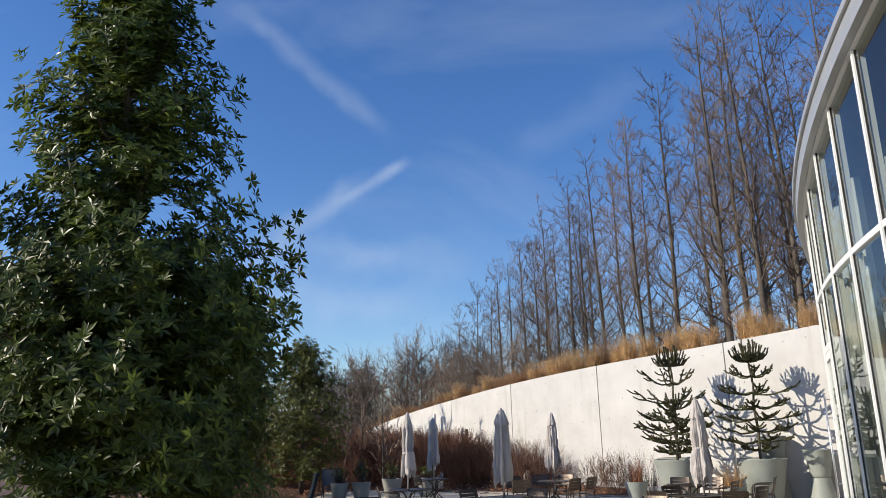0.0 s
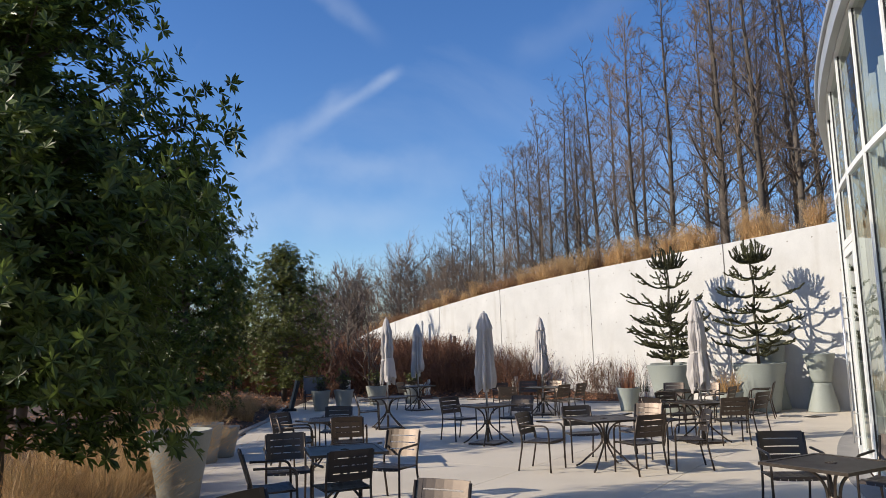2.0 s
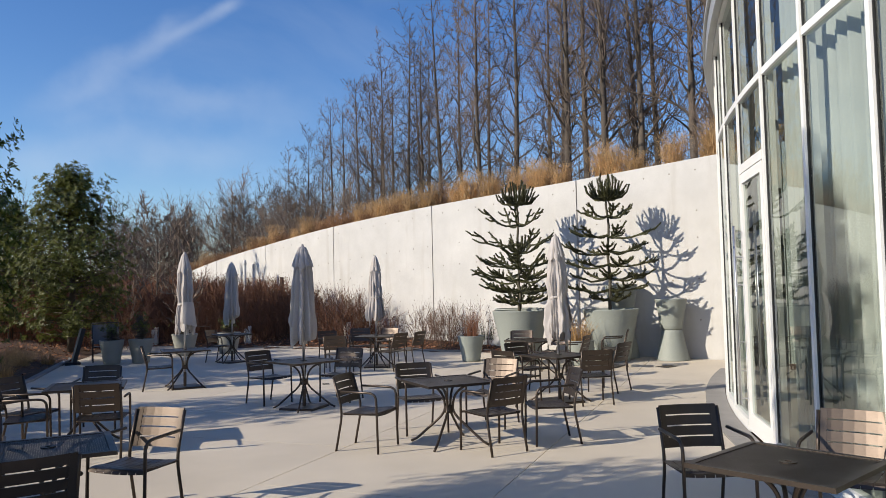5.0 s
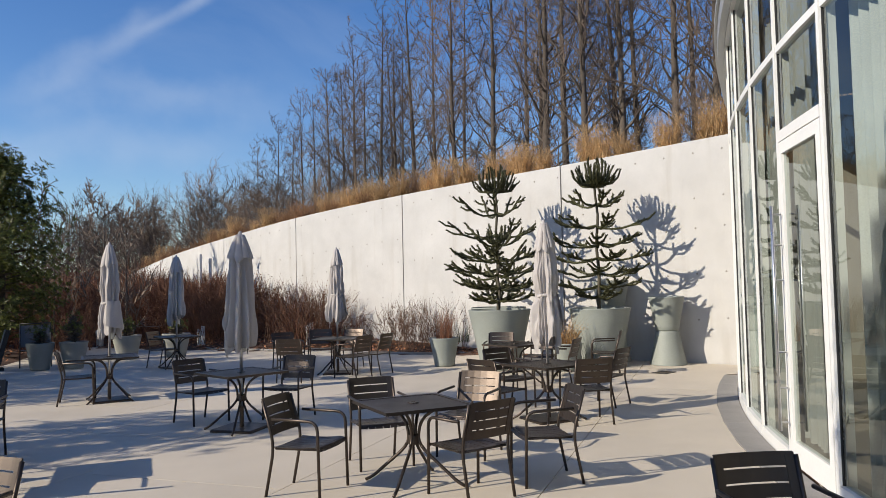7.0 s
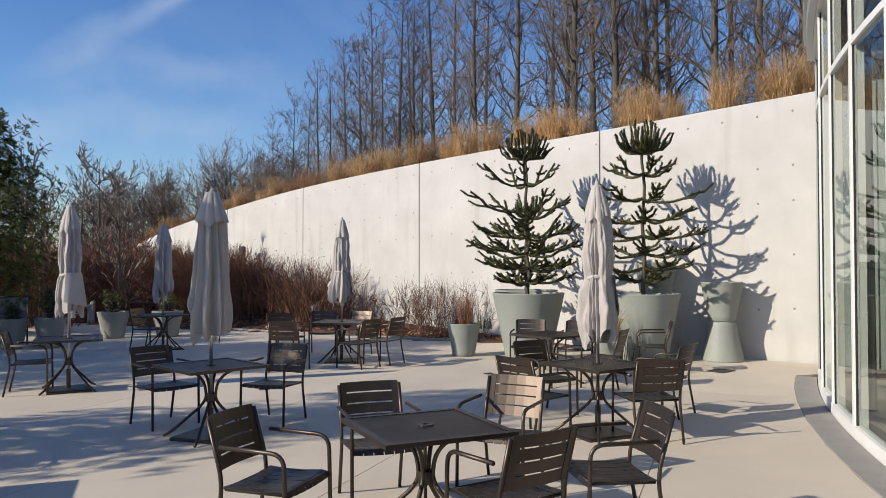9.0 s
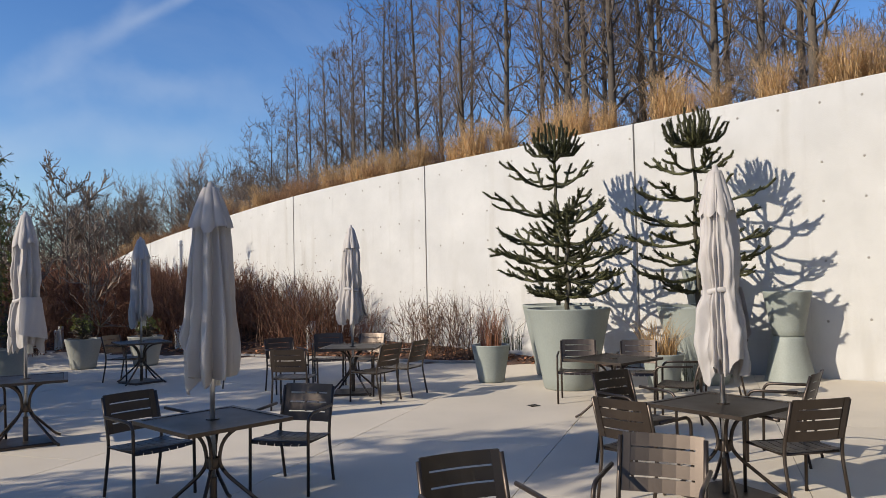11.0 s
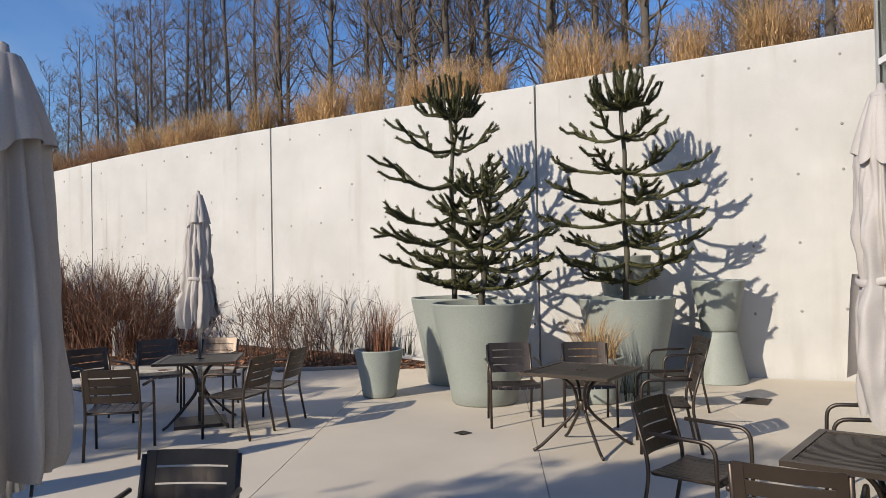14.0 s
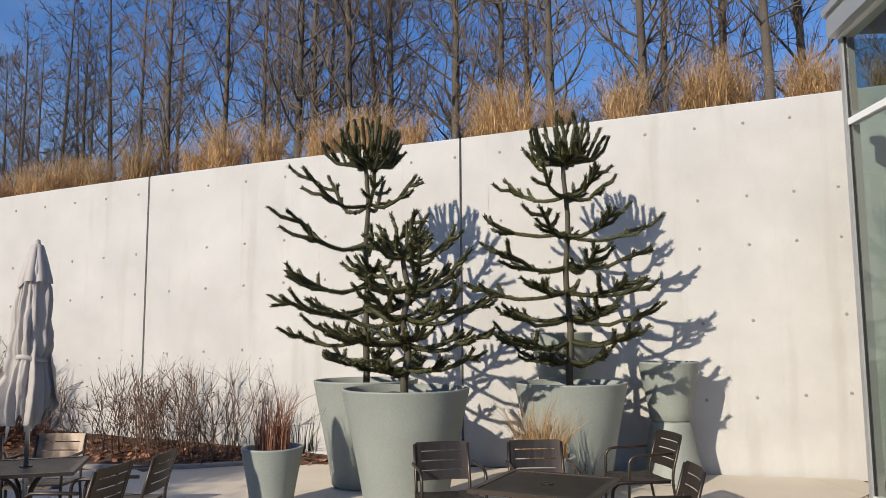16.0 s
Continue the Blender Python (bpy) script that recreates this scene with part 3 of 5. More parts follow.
# ---- things: furniture ----
def make_chair():
    ob = thing("armchair", "dark bronze slatted metal patio armchair", "chair", "patio chairs")
    for sx in (-1, 1):
        g = Geo()
        x = sx * 0.265
        g.tube(round_path([(x, 0.25, 0.0), (x, 0.235, 0.645), (x, -0.19, 0.655)], 0.09), 0.0135, 8)
        part("front_leg", g, BRONZE, ob, smooth=True)
        g = Geo()
        x = sx * 0.235
        g.tube(round_path([(x, -0.27, 0.0), (x, -0.185, 0.43), (x, -0.293, 0.80)], 0.12), 0.0135, 8)
        part("back_leg", g, BRONZE, ob, smooth=True)
    g = Geo()
    for a, b in (((-0.252, 0.225, 0.415), (0.252, 0.225, 0.415)), ((-0.225, -0.175, 0.405), (0.225, -0.175, 0.405)), ((-0.245, 0.225, 0.415), (-0.225, -0.175, 0.405)), ((0.245, 0.225, 0.415), (0.225, -0.175, 0.405))):
        g.tube([a, b], 0.011, 6)
    part("seat_frame", g, BRONZE, ob, smooth=True)
    # seat slats run front to back, dished and rolled down at the front
    for k in range(7):
        w = 0.068
        x = -0.222 + k * 0.074
        g = Geo()
        prof = [(-0.18, 0.425), (-0.08, 0.418), (0.06, 0.420), (0.19, 0.432), (0.235, 0.425), (0.25, 0.405)]
        for y, z in prof:
            for xx, zz in ((x - w / 2, z), (x + w / 2, z), (x + w / 2, z - 0.006), (x - w / 2, z - 0.006)):
                dish = 0.012 * (1 - (xx / 0.26) ** 2)
                g.v.append((xx, y, zz - dish))
        for j in range(len(prof) - 1):
            for q in range(4):
                a, b = j * 4 + q, j * 4 + (q + 1) % 4
                g.f.append((a, b, b + 4, a + 4))
        part("seat_slat", g, BRONZE, ob)
    # back slats, bowed, with narrow slots between them
    zs = [0.505, 0.583, 0.661, 0.739, 0.815]
    for k in range(4):
        g = Geo()
        z0, z1 = zs[k] + (0.005 if k else 0), zs[k + 1] - (0.005 if k < 3 else 0)
        xs_ = [-0.222, -0.15, -0.075, 0, 0.075, 0.15, 0.222]
        for x in xs_:
            bow = -0.025 * (1 - (x / 0.235) ** 2)
            for z, t in ((z0, 0.0), (z1, 0.0), (z1, -0.007), (z0, -0.007)):
                y = -0.195 - (z - 0.46) * 0.295 + bow + t
                g.v.append((x, y, z))
        for j in range(len(xs_) - 1):
            for q in range(4):
                a, b = j * 4 + q, j * 4 + (q + 1) % 4
                g.f.append((a, b, b + 4, a + 4))
        g.f += [(3, 2, 1, 0), (24, 25, 26, 27)]
        part("back_slat", g, BRONZE, ob)
    # solid stiles close the slots at both ends
    for sx in (-1, 1):
        g = Geo()
        for z in (0.508, 0.812):
            for x in (0.178, 0.205, 0.226):
                bow = -0.025 * (1 - (x / 0.235) ** 2)
                y = -0.195 - (z - 0.46) * 0.295 + bow
                g.v += [(sx * x, y + 0.003, z), (sx * x, y - 0.010, z)]
        for j in (0, 2):
            g.f += [(j, j + 2, j + 8, j + 6), (j + 1, j + 7, j + 9, j + 3)]
        g.f += [(0, 6, 7, 1), (4, 5, 11, 10), (6, 8, 9, 7), (8, 10, 11, 9)]
        part("back_stile", g, BRONZE, ob)
    return ob


TABLE_H = 0.715


def make_table():
    ob = thing("patio_table", "square dark bronze metal patio table with lattice top", "table", "patio tables")
    h, z = 0.42, TABLE_H
    g = Geo()
    for sx, sy, tx, ty in ((-1, -1, 1, -1), (1, -1, 1, 1), (1, 1, -1, 1), (-1, 1, -1, -1)):
        a, b = Vector((sx * h, sy * h, 0)), Vector((tx * h, ty * h, 0))
        inw = Vector((-(b - a).y, (b - a).x, 0)).normalized()
        c, d = a + inw * 0.045 + (b - a).normalized() * 0.045, b + inw * 0.045 - (b - a).normalized() * 0.045
        for p, q, r, s in ((a, b, d, c),):
            g.quad((p.x, p.y, z), (q.x, q.y, z), (r.x, r.y, z), (s.x, s.y, z))
            g.quad((s.x, s.y, z - 0.028), (r.x, r.y, z - 0.028), (q.x, q.y, z - 0.028), (p.x, p.y, z - 0.028))
        g.quad((a.x, a.y, z - 0.028), (b.x, b.y, z - 0.028), (b.x, b.y, z), (a.x, a.y, z))
        g.quad((d.x, d.y, z - 0.028), (c.x, c.y, z - 0.028), (c.x, c.y, z), (d.x, d.y, z))
    part("rim", g, BRONZE, ob)
    g = Geo()
    lim, w = h - 0.047, 0.0066
    k = -2 * lim
    while k <= 2 * lim:
        # diagonal strips, cut by the rim: x + y = k and, lower, x - y = k
        x0, x1 = max(-lim, k - lim), min(lim, k + lim)
        if x1 - x0 > 0.02:
            for sgn, zz in ((1, z - 0.004), (-1, z - 0.010)):
                a, b = Vector((x0, sgn * (k - x0), zz)), Vector((x1, sgn * (k - x1), zz))
                o = Vector((1, sgn, 0)).normalized() * w
                i = len(g.v)
                g.v += [tuple(q) for q in (a - o, a + o, b + o, b - o)] + [tuple(q - Vector((0, 0, 0.005))) for q in (a - o, a + o, b + o, b - o)]
                g.f += [(i, i + 1, i + 2, i + 3), (i + 7, i + 6, i + 5, i + 4), (i, i + 4, i + 5, i + 1), (i + 2, i + 6, i + 7, i + 3)]
        k += 0.030
    part("lattice", g, BRONZE, ob, "woven diagonal metal lattice")
    g = Geo()
    g.turn([(0.022, z - 0.014), (0.05, z - 0.014), (0.05, z + 0.003), (0.022, z + 0.003), (0.022, z - 0.014)], 16)
    part("umbrella_ring", g, BRONZE, ob)
    for q in range(4):
        a = math.pi / 4 + q * math.pi / 2
        c, s = math.cos(a), math.sin(a)
        pts = [(0.36, z - 0.03), (0.20, z - 0.05), (0.065, z - 0.16), (0.042, z - 0.33), (0.10, 0.30), (0.40, 0.045), (0.47, 0.012)]
        g = Geo()
        g.tube(round_path([(r * c, r * s, zz) for r, zz in pts], 0.09), 0.0145, 8)
        part("leg", g, BRONZE, ob, smooth=True)
    g = Geo()
    g.turn([(0.046, 0.35), (0.05, 0.36), (0.05, 0.42), (0.046, 0.43)], 12)
    part("collar", g, BRONZE, ob, smooth=True)
    return ob


STRAP_Z = 1.60


def make_umbrella(seed, tied, hem, width):
    """A closed market umbrella: pole, crank, hanging folds of canvas, a small vent cap."""
    rng = random.Random(seed)
    ob = thing("patio_umbrella", "closed grey canvas umbrella " + ("tied with a strap" if tied else "hanging loose") + " in a table", "umbrella", "closed patio umbrellas")
    g = Geo()
    g.tube([(0, 0, 0.02), (0, 0, 1.3), (0, 0, 2.52)], 0.019, 12)
    part("pole", g, ALU, ob, smooth=True)
    g = Geo()
    g.turn([(0.005, 2.60), (0.02, 2.59), (0.024, 2.56), (0.05, 2.545), (0.055, 2.53)][::-1], 14)
    part("finial", g, FABRIC, ob, smooth=True)
    folds = 9 if tied else 8
    ph = [rng.uniform(-0.3, 0.3) for _ in range(folds)]
    deep = [rng.uniform(0.55, 1.2) for _ in range(folds)]
    drop = [rng.uniform(-0.20, 0.24) for _ in range(folds)]
    long = [rng.uniform(0.72, 1.12) for _ in range(folds)]
    lean = Vector((rng.uniform(-0.02, 0.02), rng.uniform(-0.02, 0.02)))
    prof, n = [], 34
    for j in range(n + 1):
        t = j / n
        z = hem + (2.34 - hem) * t
        if tied:
            u = (z - hem) / (STRAP_Z - hem) if z < STRAP_Z else 1 + (z - STRAP_Z) / (2.34 - STRAP_Z)
            r = width * float(np.interp(u, (0, 0.12, 0.45, 0.86, 1.0, 1.12, 1.4, 1.8, 2.0), (0.49, 0.52, 0.50, 0.42, 0.345, 0.38, 0.375, 0.31, 0.25)))
        else:
            r = width * float(np.interp(t, (0, 0.035, 0.10, 0.16, 0.4, 0.75, 1.0), (0.52, 0.575, 0.60, 0.585, 0.50, 0.395, 0.31)))
        prof.append((r, z))
    prof.append((width * 0.18, 2.44))

    def wob(a, j):
        t = min(1, j / n)
        z = prof[min(j, len(prof) - 1)][1]
        u = (a / (2 * math.pi) * folds + 0.9 * math.sin(2 * a + seed) + 0.6 * math.sin(3 * a + 2 * seed) + 0.35 * noise.noise(Vector((0.3, seed, z * 1.6)))) % folds
        i = int(u) % folds
        f = u - int(u)
        depth = (0.36 if tied else 0.66) * deep[i] * (1 - 0.35 * t)
        g_ = min(1, max(0, f + ph[i] * math.sin(math.pi * f)))
        ridge = 1 - abs(2 * g_ - 1)
        bow_out = 0.6 * ridge + 0.4 * math.sin(math.pi * g_) ** 0.8
        fold = 1 - depth * (1 - bow_out)
        side = Vector((math.cos(a) * 2.6, math.sin(a) * 2.6, z * 2.2 + seed))
        crease = 1 + 0.05 * (1 - abs(noise.noise(side * 1.3)) * 4) * (1 - 0.6 * t) + 0.16 * noise.noise(side * 0.8)
        if tied:
            crease += 0.22 * noise.noise(Vector((math.cos(a) * 2.2, math.sin(a) * 2.2, z * 4.5 + seed))) + 0.07 * noise.noise(Vector((math.cos(a) * 5, math.sin(a) * 5, z * 14 + seed)))
        dz = (drop[i] * math.sin(math.pi * f) + 0.05 * (abs(math.sin(math.pi * f)) - 0.5)) * (1 - t) ** 4
        return fold * crease * (1 + (long[i] - 1) * (1 - t)), dz

    g = Geo()
    g.turn(prof, 128, wob)
    g.v = [(x + lean.x * (2.3 - z), y + lean.y * (2.3 - z), z) for x, y, z in g.v]
    part("canopy", g, FABRIC, ob, smooth=True)
    # inner folds seen below the hem
    g = Geo()
    for q in range(5):
        a = q * 1.26 + seed
        g.turn([(0.04, hem - 0.02 + 0.03 * q), (0.055, hem + 0.3), (0.05, hem + 0.7)], 10)
        g.v[-30:] = [(x * 0.8 + 0.06 * math.cos(a), y * 0.8 + 0.06 * math.sin(a), z) for x, y, z in g.v[-30:]]
    part("inner_fold", g, FABRIC, ob, smooth=True)
    g = Geo()
    hem_cap = [rng.uniform(-0.05, 0.05) for _ in range(8)]

    def cap(a, j):
        u = a / (2 * math.pi) * 8
        f = u - int(u)
        loose = (1 - j / 7) ** 1.3
        return 1 - 0.28 * (0.45 + 0.55 * loose) * (1 - abs(math.sin(math.pi * f)) ** 0.8) * (0.7 + 4 * abs(hem_cap[int(u) % 8])), loose * (hem_cap[int(u) % 8] * math.sin(math.pi * f) - 0.02 * abs(math.sin(math.pi * f)))

    wc_ = width * (0.78 if tied else 0.92)
    g.turn([(wc_ * 0.435, 2.23), (wc_ * 0.415, 2.27), (wc_ * 0.355, 2.34), (wc_ * 0.295, 2.41), (wc_ * 0.235, 2.47), (wc_ * 0.18, 2.525), (wc_ * 0.15, 2.55), (0.02, 2.56)], 96, cap)
    part("vent_cap", g, FABRIC, ob, smooth=True)
    if tied:
        g = Geo()
        rr = width * 0.312
        g.turn([(rr * 0.95, STRAP_Z - 0.02), (rr * 1.0, STRAP_Z - 0.016), (rr * 1.0, STRAP_Z + 0.016), (rr * 0.95, STRAP_Z + 0.02)], 32, lambda a, j: (1 + 0.05 * math.sin(3 * a), 0.015 * math.sin(2 * a + seed)))
        part("strap", g, FABRIC, ob, smooth=True)
        # a loose panel of canvas wrapped over the folds below the strap
        g, turn0, n_a, n_z = Geo(), rng.uniform(3.6, 4.4), 22, 7
        for r in range(n_z + 1):
            for k in range(n_a + 1):
                a = turn0 + 2.3 * k / n_a
                low_edge = STRAP_Z - 0.34 - 0.16 * k / n_a + 0.03 * math.sin(3.0 * k / n_a + seed)
                z = STRAP_Z + 0.03 + (low_edge - STRAP_Z - 0.03) * r / n_z
                rad_ = width * (0.37 + 0.145 * (r / n_z) ** 0.8) + 0.006 * math.sin(2.6 * a + 5 * z + seed) + 0.012 * noise.noise(Vector((a * 2, z * 4, seed)))
                g.v.append((rad_ * math.cos(a), rad_ * math.sin(a), z))
        for r in range(n_z):
            for k in range(n_a):
                q = r * (n_a + 1) + k
                g.f.append((q, q + 1, q + n_a + 2, q + n_a + 1))
        part("wrap_flap", g, FABRIC, ob, smooth=True)
    else:
        g = Geo()
        g.tube([(0.06, -0.05, hem + 0.06), (0.065, -0.055, hem - 0.05), (0.06, -0.05, hem - 0.12)], 0.006, 6)
        part("pull_cord", g, CORD, ob)
    g = Geo()
    g.box((0.015, -0.03, 1.0), (0.075, 0.03, 1.12), None, 0.01)
    crank = part("crank", g, ALU, ob)
    g = Geo()
    g.tube([(0.075, 0, 1.06), (0.11, 0, 1.06), (0.11, 0.05, 1.06), (0.14, 0.05, 1.06)], 0.006, 6)
    part("crank_handle", g, ALU, crank)
    g = Geo()
    g.box((-0.28, -0.28, 0.0), (0.28, 0.28, 0.035), None, 0.012)
    g.tube([(0, 0, 0.03), (0, 0, 0.30)], 0.028, 12)
    part("base_plate", g, BRONZE, ob)
    return ob


TABLES = [("T0", -0.25, 6.5, 30, 0), ("T1", -0.80, 10.15, 15, 0), ("T1b", -1.45, 14.0, 8, 0), ("T2", -1.0, 19.42, 12, 1), ("T2b", -0.45, 24.41, 20, 2), ("T3", 1.12, 16.08, 32, 3), ("T4", 2.91, 21.71, -21, 4), ("T5", 2.65, 12.82, 12, 0), ("T6", 5.63, 18.53, 26, 0), ("T7", 4.92, 15.32, 22, 5), ("T8", 3.66, 8.26, 30, 0)]
UMB = {1: (11, True, 1.16, 0.41), 2: (23, False, 1.10, 0.42), 3: (31, False, 1.09, 0.415), 4: (47, True, 1.08, 0.41), 5: (53, True, 0.98, 0.42)}
first = make_table()
for k, (_, x, y, r, u) in enumerate(TABLES):
    m = pose(x, y, 0.0, 0, 0, r)
    if k == 0:
        first.matrix_basis = m
    else:
        copy_thing(first, m)
    if u:
        um = make_umbrella(*UMB[u])
        um.matrix_basis = pose(x, y, 0.0, 0, 0, 20 * u)
        um.scale = (1, 1, 0.955) if u == 3 else (1, 1, 0.985)

# middle of the backrest's top edge and the way the chair faces
CHAIRS = [(1.47, 13.03, -32), (2.44, 13.98, -82), (3.64, 14.03, -130), (3.15, 12.05, 112), (4.10, 12.57, 175), (5.30, 14.72, 87), (6.30, 15.92, 128), (3.99, 15.22, 29), (4.68, 16.72, -72),
          (5.87, 20.06, -116), (6.56, 19.60, -124), (7.92, 19.17, 153), (6.50, 17.93, 140), (3.41, 22.90, -127), (3.33, 20.68, 133), (3.84, 21.10, 140), (1.87, 20.46, 70), (1.84, 22.60, -70), (2.70, 23.25, -95),
          (0.40, 17.06, -53), (1.90, 16.97, -122), (-1.75, 19.25, 8), (-1.03, 24.85, -30), (-1.65, 11.05, -73), (-0.62, 9.27, 115), (-0.19, 11.10, -119), (-1.78, 9.45, 18),
          (-2.42, 14.30, -30), (-1.15, 13.13, 93), (-1.59, 15.46, -90), (-2.30, 13.55, 12), (3.88, 9.76, -97), (4.84, 9.12, -140), (0.30, 7.37, -119), (-1.15, 7.10, -32)]
first = make_chair()
for k, (x, y, a) in enumerate(CHAIRS):
    f = Vector((math.cos(radians(a)), math.sin(radians(a))))
    m = pose(x + f.x * 0.302, y + f.y * 0.302, 0.0, 0, 0, a - 90)
    if k == 0:
        first.matrix_basis = m
    else:
        copy_thing(first, m)


# a few of the same chairs and tables indoors
for x, y, a in ((7.3, 9.9, 200), (7.9, 12.2, 150), (8.8, 13.6, 240), (6.6, 7.4, 30)):
    copy_thing(first, pose(x, y, 0.014, 0, 0, a))
indoor = make_table()
indoor.matrix_basis = pose(8.2, 11.0, 0.014, 0, 0, 20)
copy_thing(indoor, pose(7.4, 8.4, 0.014, 0, 0, 40))


def make_planter(name, label, rim, base, height, material, group="", inverted=False, soil=True):
    """A tapered planter with a rolled rim and a wall thickness; turned over when stacked."""
    ob = thing(name, label, "planter", group)
    g = Geo()
    t = 0.035
    prof = [(0.0, 0.0), (base - 0.02, 0.0), (base, 0.02)]
    for j in range(1, 8):
        u = j / 8
        prof.append((base + (rim - base) * (u ** 1.15), 0.02 + (height - 0.05) * u))
    prof += [(rim, height - 0.02), (rim + 0.004, height - 0.008), (rim - 0.006, height), (rim - t, height - 0.002), (rim - t - 0.01, height - 0.10), (rim - t - 0.03, height - 0.16)]
    if inverted:
        prof = [(r, height - z) for r, z in prof]
    g.turn(prof, 48)
    part("shell", g, material, ob, smooth=True)
    if soil and not inverted:
        g = Geo()
        g.turn([(rim - t - 0.004, height - 0.09), (rim * 0.6, height - 0.07), (0.0, height - 0.06)], 24, lambda a, j: (1, 0.012 * math.sin(5 * a + j)))
        part("soil", g, SOIL, ob, smooth=True)
    return ob


def put(ob, x, y, z=0.0, r=0.0):
    ob.matrix_basis = pose(x, y, z, 0, 0, r)
    return ob


BIG = "sage green tapered planter with a monkey puzzle tree"
put(make_planter("planter", BIG, 0.635, 0.40, 1.22, GLAZED, "large planters by the wall"), 6.14, 20.98)
put(make_planter("planter", BIG, 0.62, 0.40, 1.22, GLAZED, "large planters by the wall"), 6.62, 22.5)
put(make_planter("planter", BIG, 0.635, 0.42, 1.20, GLAZED, "large planters by the wall"), 8.24, 20.72)
# two stacks: an upturned planter below, an upright one on it
for x, y, r0, h in ((9.58, 20.36, 0.37, 0.70), (8.85, 21.42, 0.40, 0.88)):
    put(make_planter("planter", "empty sage green planter turned upside down", r0, r0 * 0.64, h, GLAZED, "stacked planters", inverted=True), x, y)
    put(make_planter("planter", "empty sage green planter stacked on an upturned one", r0 - 0.01, r0 * 0.64, h, GLAZED, "stacked planters", soil=False), x, y, h + 0.002)
put(make_planter("planter", "small pale green planter with russet grass", 0.315, 0.215, 0.61, GLAZED, "small planters"), 5.24, 22.1)
put(make_planter("planter", "small pale green planter with straw grass", 0.30, 0.21, 0.55, GLAZED, "small planters"), 7.25, 20.15)
for x, y, r, h in ((-3.04, 11.3, 0.405, 0.865), (-3.72, 14.62, 0.28, 0.65), (-3.60, 15.28, 0.26, 0.53)):
    put(make_planter("planter", "tall grey tapered planter on the patio edge", r, r * 0.62, h, STONE, "grey planters"), x, y)
for x, y, r in ((-3.5, 25.3, 0.30), (-2.8, 25.35, 0.31), (-1.95, 27.3, 0.36), (-0.75, 27.4, 0.36)):
    put(make_planter("planter", "grey planter standing at the patio's edge", r, r * 0.68, 0.62, STONE, "grey planters"), x, y)


# ---- plants ----
def grass_clump(seed, height, radius, blades, material, lean=0.35, name="grass_clump", plume=False, stray=0.20, kinked=0):
    """A tussock: arching blades of uneven length, some ending in a fine plume."""
    rng, g = random.Random(seed), Geo()
    for _ in range(blades):
        a, r = rng.uniform(0, 2 * math.pi), radius * 0.42 * math.sqrt(rng.random())
        b = Vector((r * math.cos(a), r * math.sin(a), -0.03))
        h = height * (1.06 - (0.78 if stray > 0.15 else 0.68) * rng.random() ** 1.5)
        bend = rng.uniform(0.02, lean) * (1.6 - 0.9 * h / height if stray < 0.15 else 1.4 - 0.6 * h / height)
        out = Vector((math.cos(a), math.sin(a), 0)) * bend * h + Vector((rng.uniform(-1, 1), rng.uniform(-1, 1), 0)) * stray * h
        t0 = rng.uniform(0, 6.28)
        side = Vector((math.cos(t0), math.sin(t0), 0))
        w = rng.uniform(0.003, 0.007)
        i = len(g.v)
        for t in (0, 0.4, 0.75, 1.0):
            q = b + Vector((0, 0, h * t * (1 - 0.22 * bend * t))) + out * t ** 2.4
            ww = w * (1 - 0.88 * t)
            g.v += [tuple(q - side * ww), tuple(q + side * ww)]
        for j in range(3):
            k = i + j * 2
            g.f.append((k, k + 1, k + 3, k + 2))
        if plume and h > height * 0.62 and rng.random() < 0.8:
            tip = Vector(g.v[-1])
            for _ in range(4):
                e = tip - Vector((0, 0, rng.uniform(0.0, 0.22)))
                d = spread(Vector((out.x, out.y, 0.35 * h)).normalized(), 0.5, rng) * 0.09
                g.tri(e - side * 0.0025, e + side * 0.0025, e + d)
    # dry leaves kinked over in the body of the tussock
    for _ in range(kinked):
        a, r = rng.uniform(0, 2 * math.pi), radius * 0.62 * math.sqrt(rng.random())
        z = height * rng.uniform(0.08, 0.66)
        b = Vector((r * math.cos(a), r * math.sin(a), z))
        t0 = a + rng.uniform(-1.2, 1.2)
        way = Vector((math.cos(t0), math.sin(t0), 0))
        side = Vector((-way.y, way.x, rng.uniform(-0.6, 0.6))) * rng.uniform(0.004, 0.008)
        m = b + way * rng.uniform(0.06, 0.14) + Vector((0, 0, rng.uniform(0.02, 0.14)))
        e = m + way * rng.uniform(0.05, 0.15) - Vector((0, 0, rng.uniform(0.05, 0.22)))
        g.quad(b - side, b + side, m + side, m - side)
        g.tri(m - side, m + side, e)
    return g.mesh(name, material)


def scatter_things(meshes, places, name, label, category, group):
    for k, (x, y, z, r, s) in enumerate(places):
        ob = tagged(new(name, meshes[k % len(meshes)]), label, category, group)
        ob.matrix_basis = pose(x, y, z, 0, 0, r) @ Matrix.Diagonal((s, s, s * (0.9 + 0.2 * ((k * 37) % 10) / 10), 1))


